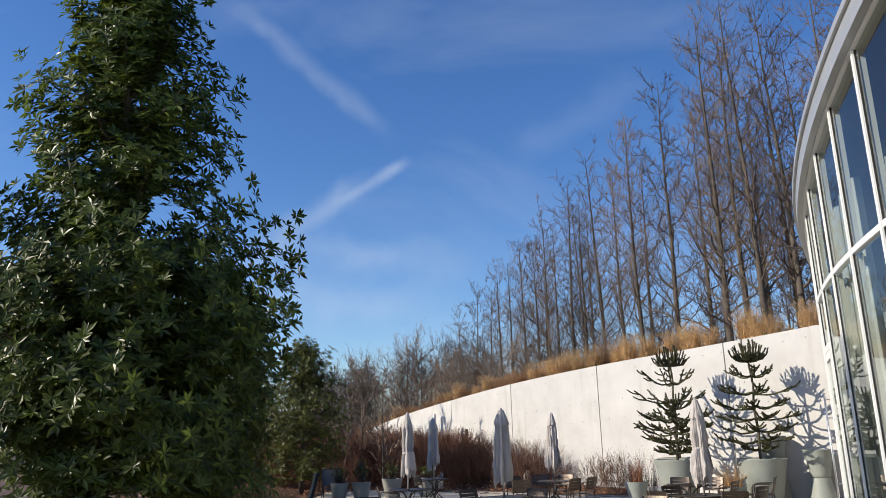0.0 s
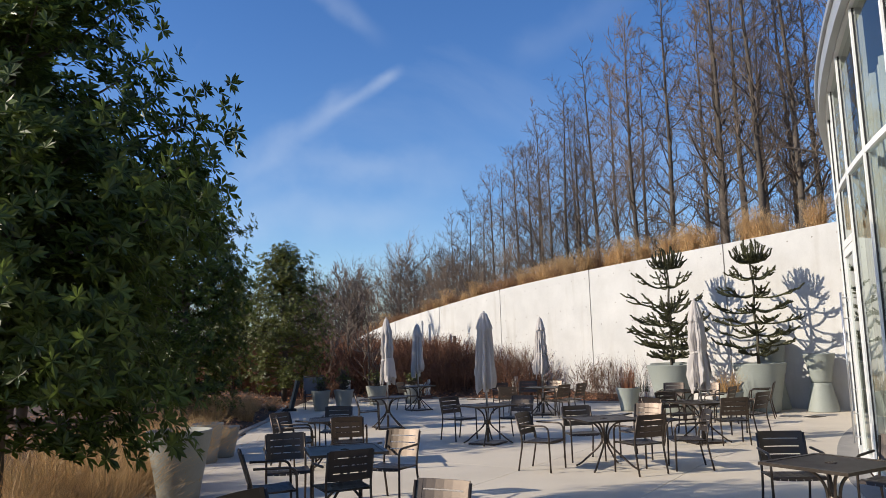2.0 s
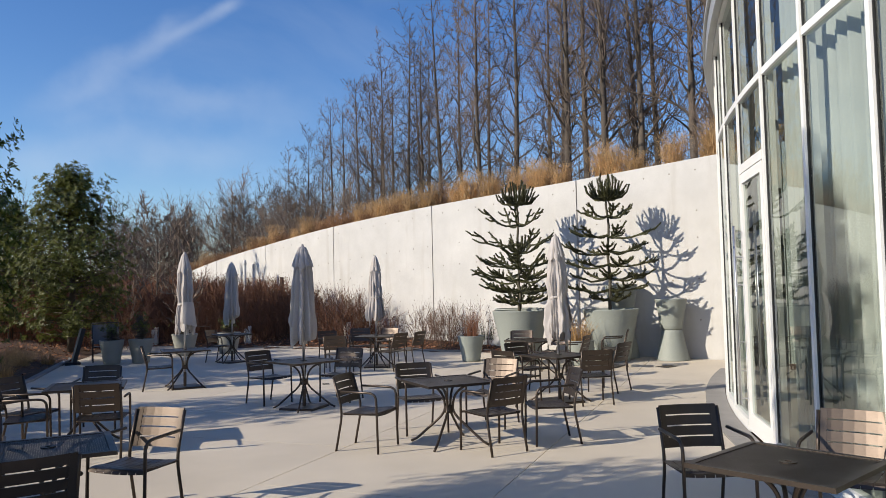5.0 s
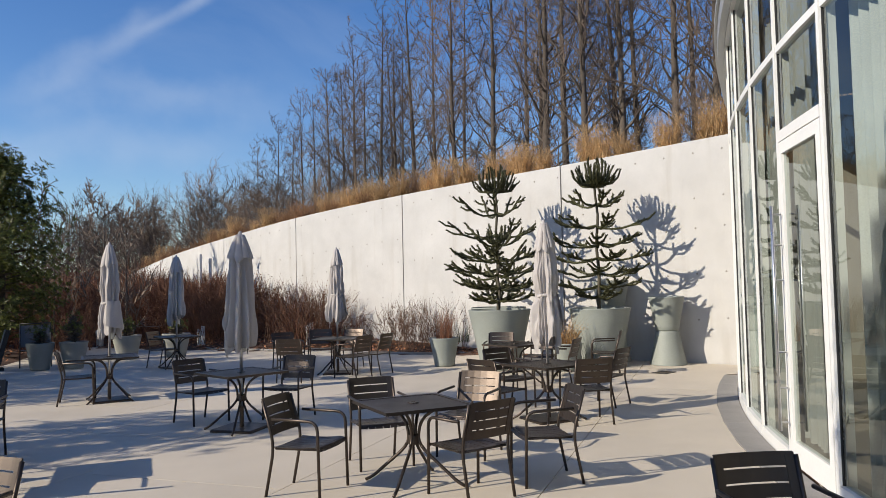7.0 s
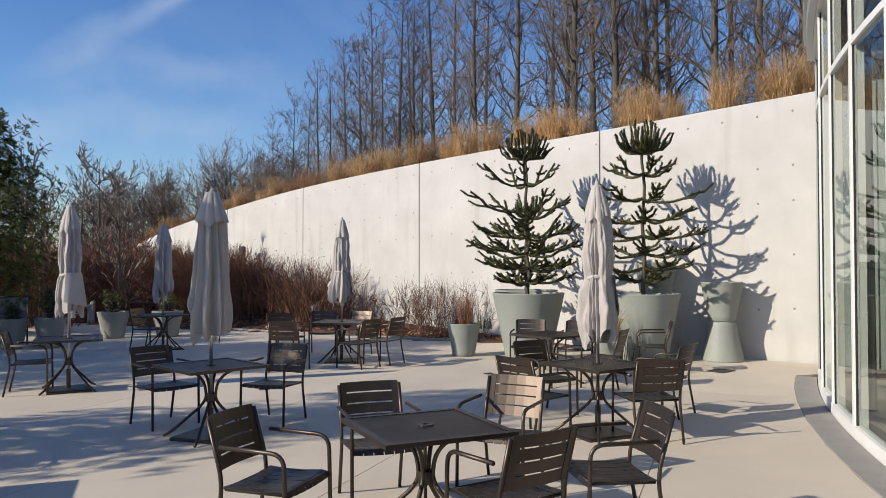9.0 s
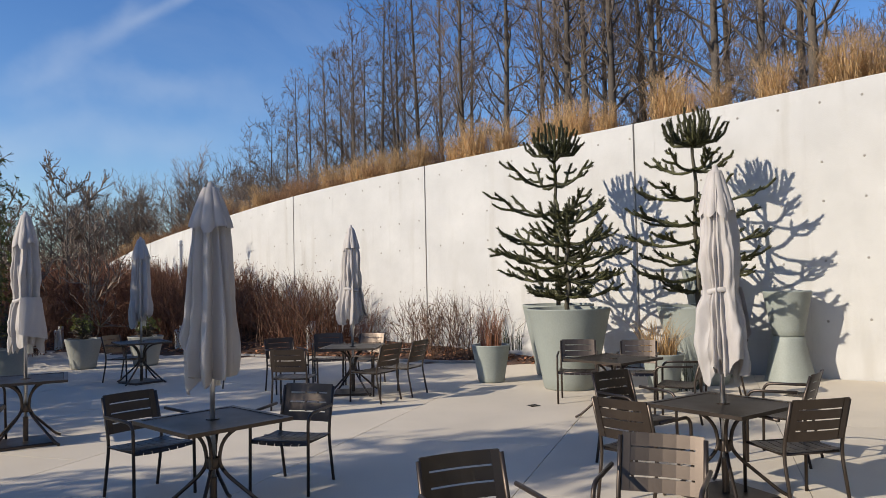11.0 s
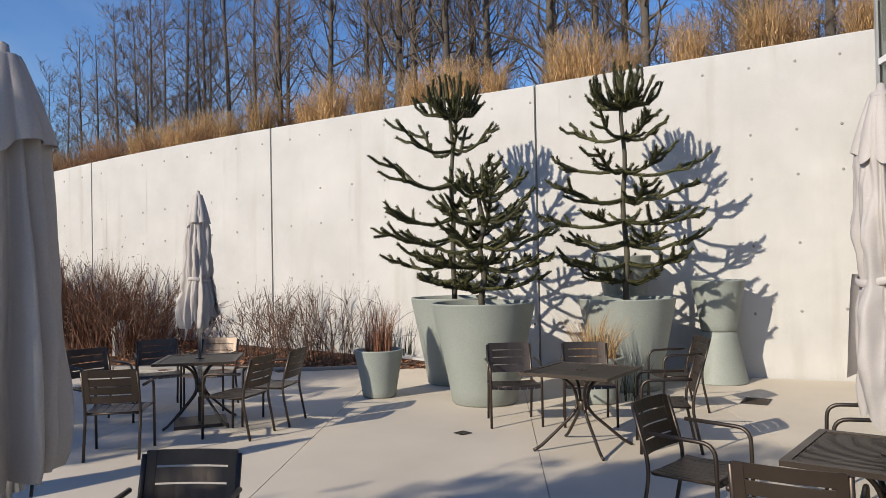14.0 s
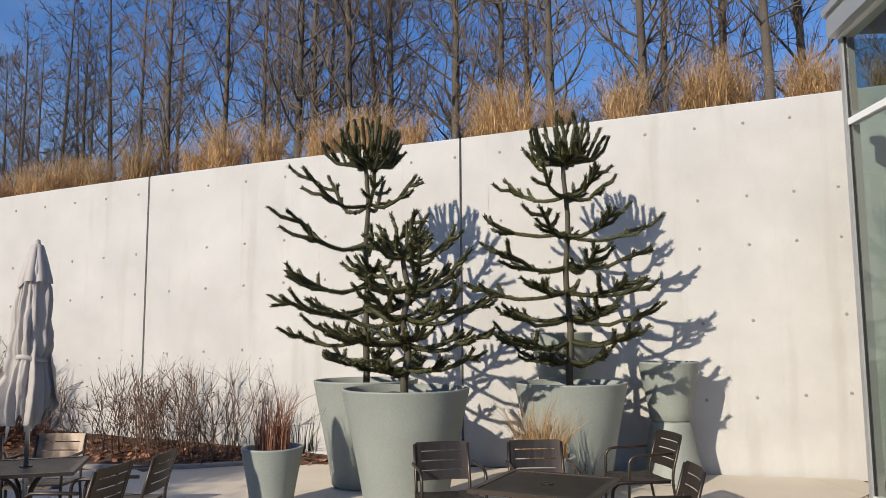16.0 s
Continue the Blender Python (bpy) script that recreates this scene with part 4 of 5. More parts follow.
rng = random.Random(5)
clumps = [grass_clump(k, 1.22, 0.55, 460, TAWNY, 0.42, plume=True, stray=0.13, kinked=380) for k in range(4)]
brushy = [grass_clump(10 + k, 1.05, 1.0, 380, mat("brown_brush_grass", (0.27, 0.15, 0.075), 0.85, vary=0.35, fine=6, bump=0, island=0.4, rand=0.25, trans=0.2), 0.5, plume=True, kinked=480) for k in range(2)]
places, brown_places = [], []
s = 0.9
while s < 8.8:
    q, n, d = along(WALL_PLAN, s)
    for row, dist in enumerate((0.75, 1.7, 2.9)):
        if rng.random() < ((0.0, 0.10, 0.25) if s < 3.2 else (0.1, 0.5, 0.6) if s < 4.4 else (0.97, 0.95, 0.8))[row]:
            dd = dist + rng.uniform(-0.2, 0.3)
            jx = rng.uniform(-0.3, 0.3)
            z = hill_z(s, dd) - 0.03
            (brown_places if rng.random() < (0.1 if s < 3.2 else 0.25 if s < 4.3 else 0.55) else places).append((q.x + n.x * dd + d.x * jx, q.y + n.y * dd + d.y * jx, z, rng.uniform(0, 360), rng.uniform(0.55, 1.0) * (0.95 if s < 5 else 0.85)))
    s += rng.uniform(0.13, 0.30) if s < 4 else rng.uniform(0.10, 0.15)
# tussocks standing singly along the wall's top
for k, s in enumerate((1.35, 1.52, 1.72, 1.96, 2.03, 2.23, 2.31, 2.36, 2.55, 2.74, 2.86, 2.93, 3.18, 3.32, 3.5, 3.66, 3.83, 3.96, 4.16, 4.35)):
    q, n, d = along(WALL_PLAN, s)
    dd = 0.72 + 0.1 * (k % 3)
    places.append((q.x + n.x * dd, q.y + n.y * dd, hill_z(s, dd) - 0.03, k * 67, (0.78, 1.0, 0.66, 0.86, 0.72)[k % 5]))
scatter_things(brushy, brown_places, "grass_clump", "brown dry brushy grass clump on the hillside", "ornamental grass", "brown grasses above the wall")
scatter_things(clumps, places, "grass_clump", "tall dry straw-coloured grass clump on the hillside", "ornamental grass", "grasses above the wall")

near = [grass_clump(20 + k, 0.92, 0.62, 440, STRAW, 1.1, plume=True) for k in range(3)]
scatter_things(near, [(-3.0, 8.6, 0, 0, 1), (-3.55, 9.0, 0, 70, 1.05), (-3.15, 9.5, 0, 150, 1.05), (-3.75, 9.9, 0, 200, 1.0), (-3.25, 7.8, 0, 260, 0.95), (-3.75, 10.5, 0, 20, 0.9), (-4.3, 9.4, 0, 320, 1.05), (-4.2, 10.4, 0, 100, 1.0), (-3.9, 11.4, 0, 50, 0.9), (-3.4, 9.2, 0, 33, 0.9), (-3.0, 8.1, 0, 290, 0.85), (-3.6, 8.3, 0, 190, 0.95), (-3.45, 12.2, 0, 60, 1.15), (-3.75, 11.8, 0, 160, 1.2), (-3.95, 12.9, 0, 220, 1.0)],
               "grass_clump", "low arching tan grass at the patio's edge", "ornamental grass", "grasses along the patio")
tuft = [grass_clump(30 + k, 0.55, 0.42, 160, STRAW, 0.7) for k in range(2)]
scatter_things(tuft, [(-3.04, 11.3, 0.79, 0, 0.45), (-3.72, 14.62, 0.57, 60, 0.35), (-3.60, 15.28, 0.45, 10, 0.3), (7.25, 20.15, 0.47, 0, 1.1), (7.2, 20.2, 0.47, 90, 1.2)],
               "grass_clump", "dry straw grass growing in a planter", "ornamental grass", "grasses in planters")
scatter_things([grass_clump(40, 0.82, 0.42, 280, RUSSET, 0.25)], [(5.24, 22.1, 0.53, 0, 1.0)], "grass_clump", "upright russet grass growing in a small planter", "ornamental grass", "grasses in planters")
scatter_things([grass_clump(41, 0.5, 0.5, 60, mat("dark_green_sprig", (0.05, 0.06, 0.035), 0.8), 0.5)], [(7.62, 20.15, 0.0, 0, 1.35), (5.72, 22.45, 0.5, 0, 1.0)], "sprig_plant", "sparse dark green sprigs beside a planter", "plant", "sprigs")
edge = []
for _ in range(26):
    y = rng.uniform(10, 26)
    edge.append((-4.5 - 0.03 * (y - 12) - rng.uniform(0, 1.6), y, 0.0, rng.uniform(0, 360), rng.uniform(0.5, 0.9)))
scatter_things(near, edge, "grass_clump", "dry grass tussock in the planting bed", "ornamental grass", "tussocks in the bed")


def twig_bush(seed, height, radius, stems, material, name, thick=0.005, forks=4):
    """A bare shrub: many thin forking stems."""
    rng, g = random.Random(seed), Geo()
    for _ in range(stems):
        a = rng.uniform(0, 2 * math.pi)
        r0 = radius * 0.5 * math.sqrt(rng.random())
        p = Vector((r0 * 1.5 * math.cos(a), r0 * 1.5 * math.sin(a), -0.05))
        d = Vector((math.cos(a) * rng.uniform(0, 0.28), math.sin(a) * rng.uniform(0, 0.28), 1)).normalized()
        h = height * rng.uniform(0.6, 1.05)
        pts = [p]
        for j in range(4):
            d = spread(d, 0.36, rng).normalized()
            pts.append(pts[-1] + d * h / 4)
        g.tube(pts, [thick, thick * 0.9, thick * 0.75, thick * 0.6, thick * 0.3], 3, False)
        for _ in range(forks):
            j = rng.choice((1, 2, 2, 3, 3, 3))
            q, e = pts[j], spread(pts[j + 1] - pts[j], 0.25 * h / 4 + 0.12, rng).normalized()
            ln = h * rng.uniform(0.15, 0.35)
            mid = q + e * ln * 0.5
            tip = mid + spread(e, 0.35, rng).normalized() * ln * 0.5
            o = e.orthogonal().normalized() * thick
            g.quad(q - o * 0.7, q + o * 0.7, mid + o * 0.55, mid - o * 0.55)
            g.tri(mid - o * 0.55, mid + o * 0.55, tip)
            if rng.random() < 0.6:
                g.tri(mid - o * 0.5, mid + o * 0.5, mid + spread(e, 0.6, rng).normalized() * ln * 0.4)
            # a dry seed head or curled leaf at some tips
            if rng.random() < 0.7:
                u, w = spread(Vector((0, 0, 0)), 0.020, rng), spread(Vector((0, 0, 0)), 0.020, rng)
                g.tri(tip, tip + u, tip + w)
                g.tri(tip, tip - u, tip + w * 0.8)
    return g.mesh(name, material)


brown = [twig_bush(50 + k, 1.42, 1.0, 105, SHRUB, "shrub", 0.0065, 5) for k in range(3)]
pale = [twig_bush(60 + k, 1.5, 0.98, 62, PALE_SHRUB, "shrub", 0.0065, 5) for k in range(3)]
bp, pp = [], []
for s0, s1, dens in ((3.15, 4.05, 0), (4.05, 5.3, 1), (5.3, 8.2, 2)):
    s = s0
    while s < s1:
        q, n, d = along(WALL_PLAN, s)
        for off in ((0.45, 0.95, 1.6, 2.4) if dens == 0 else (0.7, 1.6, 2.6, 3.6, 4.8)):
            limit = 2.0 if s < 3.4 else 2.6 if s < 4.05 else 6
            if off > limit:
                continue
            x, y = q.x - n.x * off + rng.uniform(-0.3, 0.3), q.y - n.y * off + rng.uniform(-0.3, 0.3)
            far = (y - 24.7) * 0.80 + (x - 5.6) * 0.62
            if far < (0.66 if dens == 0 else 1.2 if dens == 1 else 1.8):
                continue
            item = (x, y, bed_z(x, y), rng.uniform(0, 360), rng.uniform(0.85, 1.15) * (1.18 if dens else 1.0) * (1.12 if dens == 2 else 1))
            (pp if dens == 0 or (dens == 1 and off < 1.2 and rng.random() < 0.5) else bp).append(item)
        s += rng.uniform(0.085, 0.13)
for _ in range(90):
    y = rng.uniform(31, 58)
    x = rng.uniform(-11, -1.2) - (y - 31) * 0.20
    bp.append((x, y, bed_z(x, y), rng.uniform(0, 360), rng.uniform(1.0, 1.8)))
scatter_things(brown, bp, "shrub", "bare red-brown twiggy shrub in the bed", "shrub", "brown shrubs")
scatter_things(pale, pp, "shrub", "bare pale twiggy shrub against the wall", "shrub", "pale shrubs")

# leaf litter
g = Geo()
for _ in range(21000):
    u = rng.random()
    if u < 0.78:
        s = 2.95 + 4.5 * rng.random() ** 1.7
        q, n, d = along(WALL_PLAN, s)
        off = rng.uniform(0.1, 6.5)
        x, y = q.x - n.x * off, q.y - n.y * off
        if (y - 24.7) * 0.80 + (x - 5.6) * 0.62 < 0.22:
            continue
    else:
        y = rng.uniform(9, 34)
        x = -3.95 - 0.04 * (y - 12) - rng.uniform(0.25, 6)
    c = Vector((x, y, bed_z(x, y) + rng.uniform(0.01, 0.05)))
    a, t = rng.uniform(0, 6.28), rng.uniform(-0.5, 0.5)
    u, w = Vector((math.cos(a), math.sin(a), t)) * rng.uniform(0.035, 0.07), Vector((-math.sin(a), math.cos(a), rng.uniform(-0.6, 0.6))) * rng.uniform(0.02, 0.04)
    g.quad(c - u, c - w, c + u, c + w)
tagged(part("leaf_litter", g, LITTER), "scattered red-brown fallen leaves on the bed", "leaf litter", kind="stuff")


def bare_tree(seed, height, spread_r, trunk_r, crown_from, limbs, name, label, fork=False):
    """A leafless tree: tapering trunk, rising limbs, twigs at two further levels."""
    rng = random.Random(seed)
    ob = thing(name, label, "tree", "bare trees on the hillside")
    wood, twig = Geo(), Geo()
    pts, p, d = [], Vector((0, 0, -0.3)), Vector((0, 0, 1))
    n = 14
    for j in range(n + 1):
        pts.append(p.copy())
        d = (spread(d, 0.026, rng) + Vector((0, 0, 0.14))).normalized()
        p = p + d * (height + 0.3) / n
    rad = [trunk_r * (1 - 0.93 * (j / n) ** 0.85) * (1.25 if j == 0 else 1) for j in range(n + 1)]
    wood.tube(pts, rad, 8, False)

    def grow(start, way, length, r, level):
        if level == 4:
            o = way.orthogonal().normalized() * r
            twig.tri(start - o, start + o, start + spread(way, 0.3, rng).normalized() * length)
            return
        q, e, line, rr = start.copy(), way.copy(), [start.copy()], [r]
        k = (0, 5, 3, 2)[level]
        for j in range(k):
            e = (spread(e, 0.34 if level == 1 else 0.42, rng) + Vector((0, 0, 0.13))).normalized()
            q = q + e * length / k
            line.append(q.copy())
            rr.append(r * (1 - 0.85 * (j + 1) / k))
        if level < 3:
            (wood if level == 1 else twig).tube(line, rr, 5 if level == 1 else 3, False)
        else:
            o = way.orthogonal().normalized()
            i = len(twig.v)
            for p_, r_ in zip(line, rr):
                twig.v += [tuple(p_ - o * r_), tuple(p_ + o * r_)]
            twig.f += [(i + 2 * j, i + 2 * j + 1, i + 2 * j + 3, i + 2 * j + 2) for j in range(k)]
        for _ in range((0, 8, 4, 2)[level]):
            j = rng.randint(1, k)
            b = line[j]
            axis = (line[j] - line[j - 1]).normalized()
            w = (axis + spread(Vector((0, 0, 0.15)), 0.9 if level == 1 else 0.7, rng)).normalized()
            grow(b, w, length * (rng.uniform(0.3, 0.52) if level < 3 else rng.uniform(0.45, 0.85)), max((0, 0.026, 0.017, 0.012)[level], rr[j] * 0.55 + 0.004), level + 1)

    for k in range(limbs):
        t = crown_from + (0.98 - crown_from) * (k + rng.random()) / limbs
        j = min(n - 1, int(t * n))
        f = t * n - j
        b = pts[j].lerp(pts[j + 1], f)
        a = k * 2.4 + rng.uniform(-0.5, 0.5)
        up = rng.uniform(0.35, 0.95)
        w = Vector((math.cos(a), math.sin(a), up)).normalized()
        ln = spread_r * (1.15 - 0.75 * (t - crown_from) / (1 - crown_from)) * rng.uniform(0.6, 1.15)
        grow(b, w, ln, max(0.02, rad[j] * rng.uniform(0.28, 0.45)), 1)
    part("trunk", wood, BARK, ob, smooth=True)
    part("twig_mass", twig, TWIG, ob)
    return ob


def place_copies(obs, rows):
    """Puts the first of each kind at the first rows, and copies of them at the others."""
    used = set()
    for k, (x, y, z, r, s) in enumerate(rows):
        src = obs[k % len(obs)]
        m = pose(x, y, z, 0, 0, r)
        if k % len(obs) in used:
            ob = copy_thing(src, m)
        else:
            used.add(k % len(obs))
            ob = src
            ob.matrix_basis = m
        ob.scale = (s, s, s)


def hill_at(x, y):
    best = None
    for k in range(0, 110):
        q, n, _ = along(WALL_PLAN, k * 0.1)
        v = Vector((x - q.x, y - q.y, 0))
        d = v.length
        if best is None or d < best[0]:
            best = (d, k * 0.1)
    return hill_z(best[1], best[0])


tall = [bare_tree(70 + k, 23.5, 4.2, 0.26, (0.20, 0.14, 0.28, 0.18)[k], 40, "bare_tree", "tall leafless grey-brown tree on the hillside") for k in range(4)]
rows = [(18.1, 42.5, 1.0), (17.0, 45.0, 1.0), (19.4, 48.3, 1.05), (21.6, 39.4, 0.95), (20.3, 42.6, 1.0), (12.3, 58.3, 0.93), (14.3, 54.6, 0.95), (15.6, 50.6, 0.98), (23.4, 35.6, 0.95), (25.6, 32.6, 1.0), (27.5, 28.5, 1.0), (23.0, 38.2, 0.9),
        (10.6, 62.5, 0.9), (9.2, 66.5, 0.88), (7.6, 71.0, 0.84), (5.6, 76.0, 0.8), (3.4, 82.0, 0.74), (16.6, 60.5, 0.95), (8.4, 68.5, 0.8), (6.6, 73.5, 0.78), (1.6, 85.0, 0.66), (4.6, 79.0, 0.72), (20.5, 55.0, 1.0), (24.5, 48.5, 1.0), (28.0, 41.5, 1.0), (31.0, 35.5, 1.0), (13.4, 69.0, 0.9), (10.4, 77.0, 0.85), (26.2, 45.0, 0.95), (29.5, 31.5, 1.0), (22.5, 52.0, 0.95), (18.6, 52.5, 0.92), (33.0, 30.0, 1.0), (12.0, 64.5, 0.85), (13.6, 57.0, 0.86), (11.2, 60.6, 0.8), (9.6, 64.2, 0.76), (21.6, 45.8, 0.92)]
place_copies(tall, [(x, y, hill_at(x, y) - 0.1, (k * 77) % 360, s) for k, (x, y, s) in enumerate(rows)])
low = [bare_tree(90 + k, 8.5, 4.4, 0.16, 0.08, 26, "bare_tree", "low spreading leafless tree at the wood's edge") for k in range(2)]
rows = []
for k in range(20):
    rows.append((3.5 - k * 1.5 + rng.uniform(-2, 2), 84 + k * 2.6 + rng.uniform(-4, 4), rng.uniform(1.2, 1.6)))
for k in range(24):
    rows.append((-6 - k * 2.3 + rng.uniform(-2, 2), 118 + rng.uniform(-6, 10) - k * 1.2, rng.uniform(1.15, 1.4)))
for x, y, s in ((13.5, 46.5, 0.6), (10.5, 51.5, 0.6), (20.5, 35.5, 0.62), (16.2, 41.5, 0.6), (8.2, 58.0, 0.62), (5.8, 64.0, 0.65), (3.6, 70.0, 0.7), (25.0, 29.5, 0.6), (1.0, 77.0, 0.75), (22.4, 31.5, 0.55), (7.0, 61.0, 0.8), (4.6, 67.0, 0.85), (2.0, 73.5, 0.95), (0.0, 80.0, 1.05), (3.2, 59.5, 0.85), (4.9, 57.5, 0.75), (1.4, 64.0, 0.9), (6.3, 60.0, 0.8), (2.6, 68.0, 0.95), (0.2, 69.0, 0.85), (8.6, 63.0, 0.8), (-1.6, 74.0, 0.9), (25.5, 36.5, 0.7), (28.5, 34.0, 0.75), (31.5, 31.5, 0.8), (23.5, 41.0, 0.75), (21.0, 46.0, 0.75), (27.5, 42.5, 0.9), (31.5, 38.5, 0.95), (35.5, 34.5, 1.0), (24.5, 50.0, 0.95), (19.5, 54.5, 0.9), (30.5, 46.5, 1.1), (36.0, 41.0, 1.1), (16.5, 58.5, 0.85), (38.5, 29.0, 1.0), (13.8, 60.5, 0.8), (18.2, 50.2, 0.7), (10.4, 56.5, 0.62), (12.2, 53.2, 0.58), (14.4, 50.0, 0.55), (16.8, 47.2, 0.52), (8.8, 59.8, 0.7), (-9.8, 24.6, 0.6)):
    rows.append((x, y, s))
place_copies(low, [(x, y, (hill_at(x, y) if x > -6 else 0.5) - 0.1, (k * 53) % 360, s) for k, (x, y, s) in enumerate(rows)])
sap = bare_tree(99, 4.2, 1.5, 0.05, 0.1, 12, "bare_tree", "slim leafless young tree among the shrubs")
place_copies([sap], [(-2.6, 31.5, 0.1, 0, 1.0), (-3.8, 34.5, 0.1, 120, 1.2), (-6.5, 36.0, 0.1, 200, 1.3), (-4.6, 31.2, 0.1, 280, 0.9)])


SPIRE = [(0.0, 0.5), (0.15, 0.8), (0.30, 0.97), (0.45, 1.0), (0.54, 0.92), (0.60, 0.60), (0.68, 0.47), (0.78, 0.52), (0.90, 0.36), (1.0, 0.05)]
CONE = [(0.0, 0.85), (0.2, 1.0), (0.5, 0.82), (0.75, 0.66), (1.0, 0.12)]
OVAL = [(0.0, 0.55), (0.15, 0.85), (0.4, 1.0), (0.65, 0.88), (0.85, 0.55), (1.0, 0.12)]


def magnolia(seed, height, radius, whorls, leaf, leaf_len, label, low=0.12, shape=OVAL, skirt=0.15, lifted=False, airy=0.0):
    """An evergreen: trunk and limbs, and a ragged crown of leaf whorls with gaps."""
    rng = random.Random(seed)
    ob = thing("evergreen_tree", label, "tree", "evergreen trees along the patio")
    wood, crown = Geo(), Geo()
    wood.tube([(0, 0, -0.2), (0.05, 0.03, height * 0.35), (-0.05, 0.05, height * 0.7), (0, 0, height * 0.97)], [radius * 0.05, radius * 0.04, radius * 0.025, 0.01], 8)
    tips = []
    n_limb = 74
    for k in range(n_limb):
        t = low + (0.98 - low) * (k + rng.random()) / n_limb
        a = k * 2.399 + rng.uniform(-0.3, 0.3)
        reach = radius * float(np.interp(t, [q[0] for q in shape], [q[1] for q in shape])) * rng.uniform(0.6, 1.05)
        z = height * t
        base = Vector((0, 0, z * 0.93))
        tip = Vector((math.cos(a) * reach, math.sin(a) * reach, min(height, z + reach * rng.uniform(-0.05, 0.3))))
        mid = base.lerp(tip, 0.5) - Vector((0, 0, reach * 0.06))
        wood.tube([base, mid, tip], [0.03, 0.018, 0.006], 4, False)
        tips.append((base, mid, tip, reach))
    tips.append((Vector((0, 0, height * 0.85)), Vector((0, 0, height * 0.92)), Vector((0, 0, height)), radius * 0.35))
    for _ in range(whorls):
        base, mid, tip, reach = rng.choice(tips)
        f = rng.random() ** 0.45
        c = base.lerp(mid, f * 2) if f < 0.5 else mid.lerp(tip, f * 2 - 1)
        c = spread(c, 0.12 + 0.20 * min(reach, 1.6) * f, rng)
        c.z = max(skirt + 0.3 * rng.random() + (1.1 if lifted and (c.x < -0.5 or (c.x < 0.4 and c.y > 0)) else 0), c.z)
        if airy and c.z > height * 0.5 and rng.random() < airy:
            continue
        axis = spread(Vector((c.x, c.y, 0.5 * radius)).normalized(), 0.45, rng).normalized()
        u = axis.orthogonal().normalized()
        w = axis.cross(u)
        n_leaf = rng.randint(6, 9)
        for k in range(n_leaf):
            a = 2 * math.pi * k / n_leaf + rng.uniform(-0.3, 0.3)
            o = (u * math.cos(a) + w * math.sin(a))
            d = (o + axis * rng.uniform(0.05, 0.7)).normalized()
            ln = leaf_len * rng.uniform(0.7, 1.15)
            s = d.cross(axis)
            s = s.normalized() * ln * 0.17 if s.length > 1e-4 else u * ln * 0.17
            m = c + d * ln * 0.52 - axis * ln * 0.03
            tipp = c + d * ln - axis * ln * 0.10
            up = axis * ln * 0.05
            i = len(crown.v)
            crown.v += [tuple(c), tuple(m + s + up), tuple(tipp), tuple(m - s + up)]
            crown.f += [(i, i + 1, i + 2), (i, i + 2, i + 3)]
    part("trunk", wood, BARK, ob, smooth=True)
    part("crown", crown, leaf, ob)
    return ob


put(magnolia(7, 7.8, 2.2, 14500, LEAF, 0.145, "large glossy dark green evergreen tree beside the patio", low=0.17, shape=SPIRE, skirt=0.8, lifted=True, airy=0.6), -3.8, 8.55)
bpy.data.objects["evergreen_tree"].scale = (1.0, 0.70, 1.0)
put(magnolia(13, 7.8, 2.0, 2600, LEAF, 0.14, "bushy dark green evergreen tree in the planting bed", shape=CONE), -9.8, 19.4)
put(magnolia(15, 7.5, 2.05, 3400, LEAF, 0.15, "pointed dark green evergreen tree in the planting bed", low=0.16, shape=CONE, airy=0.2), -7.1, 15.0)
put(magnolia(14, 5.2, 1.9, 2400, LEAF, 0.14, "bushy dark green evergreen tree in the planting bed"), -8.9, 24.4)
put(magnolia(8, 6.2, 1.1, 1300, LEAF2, 0.15, "slim dark green evergreen tree with a raised crown", low=0.55, skirt=3.3), -6.9, 8.1)
put(magnolia(9, 5.7, 2.1, 4200, LEAF2, 0.12, "olive green evergreen tree at the patio's far edge"), -5.4, 28.9)
put(magnolia(10, 5.0, 1.8, 1800, LEAF2, 0.15, "olive green evergreen tree at the patio's far edge"), -8.2, 32.5)
put(magnolia(12, 7.3, 2.2, 5000, LEAF, 0.16, "tall dark green evergreen tree in the bed", low=0.06), -6.8, 22.4)


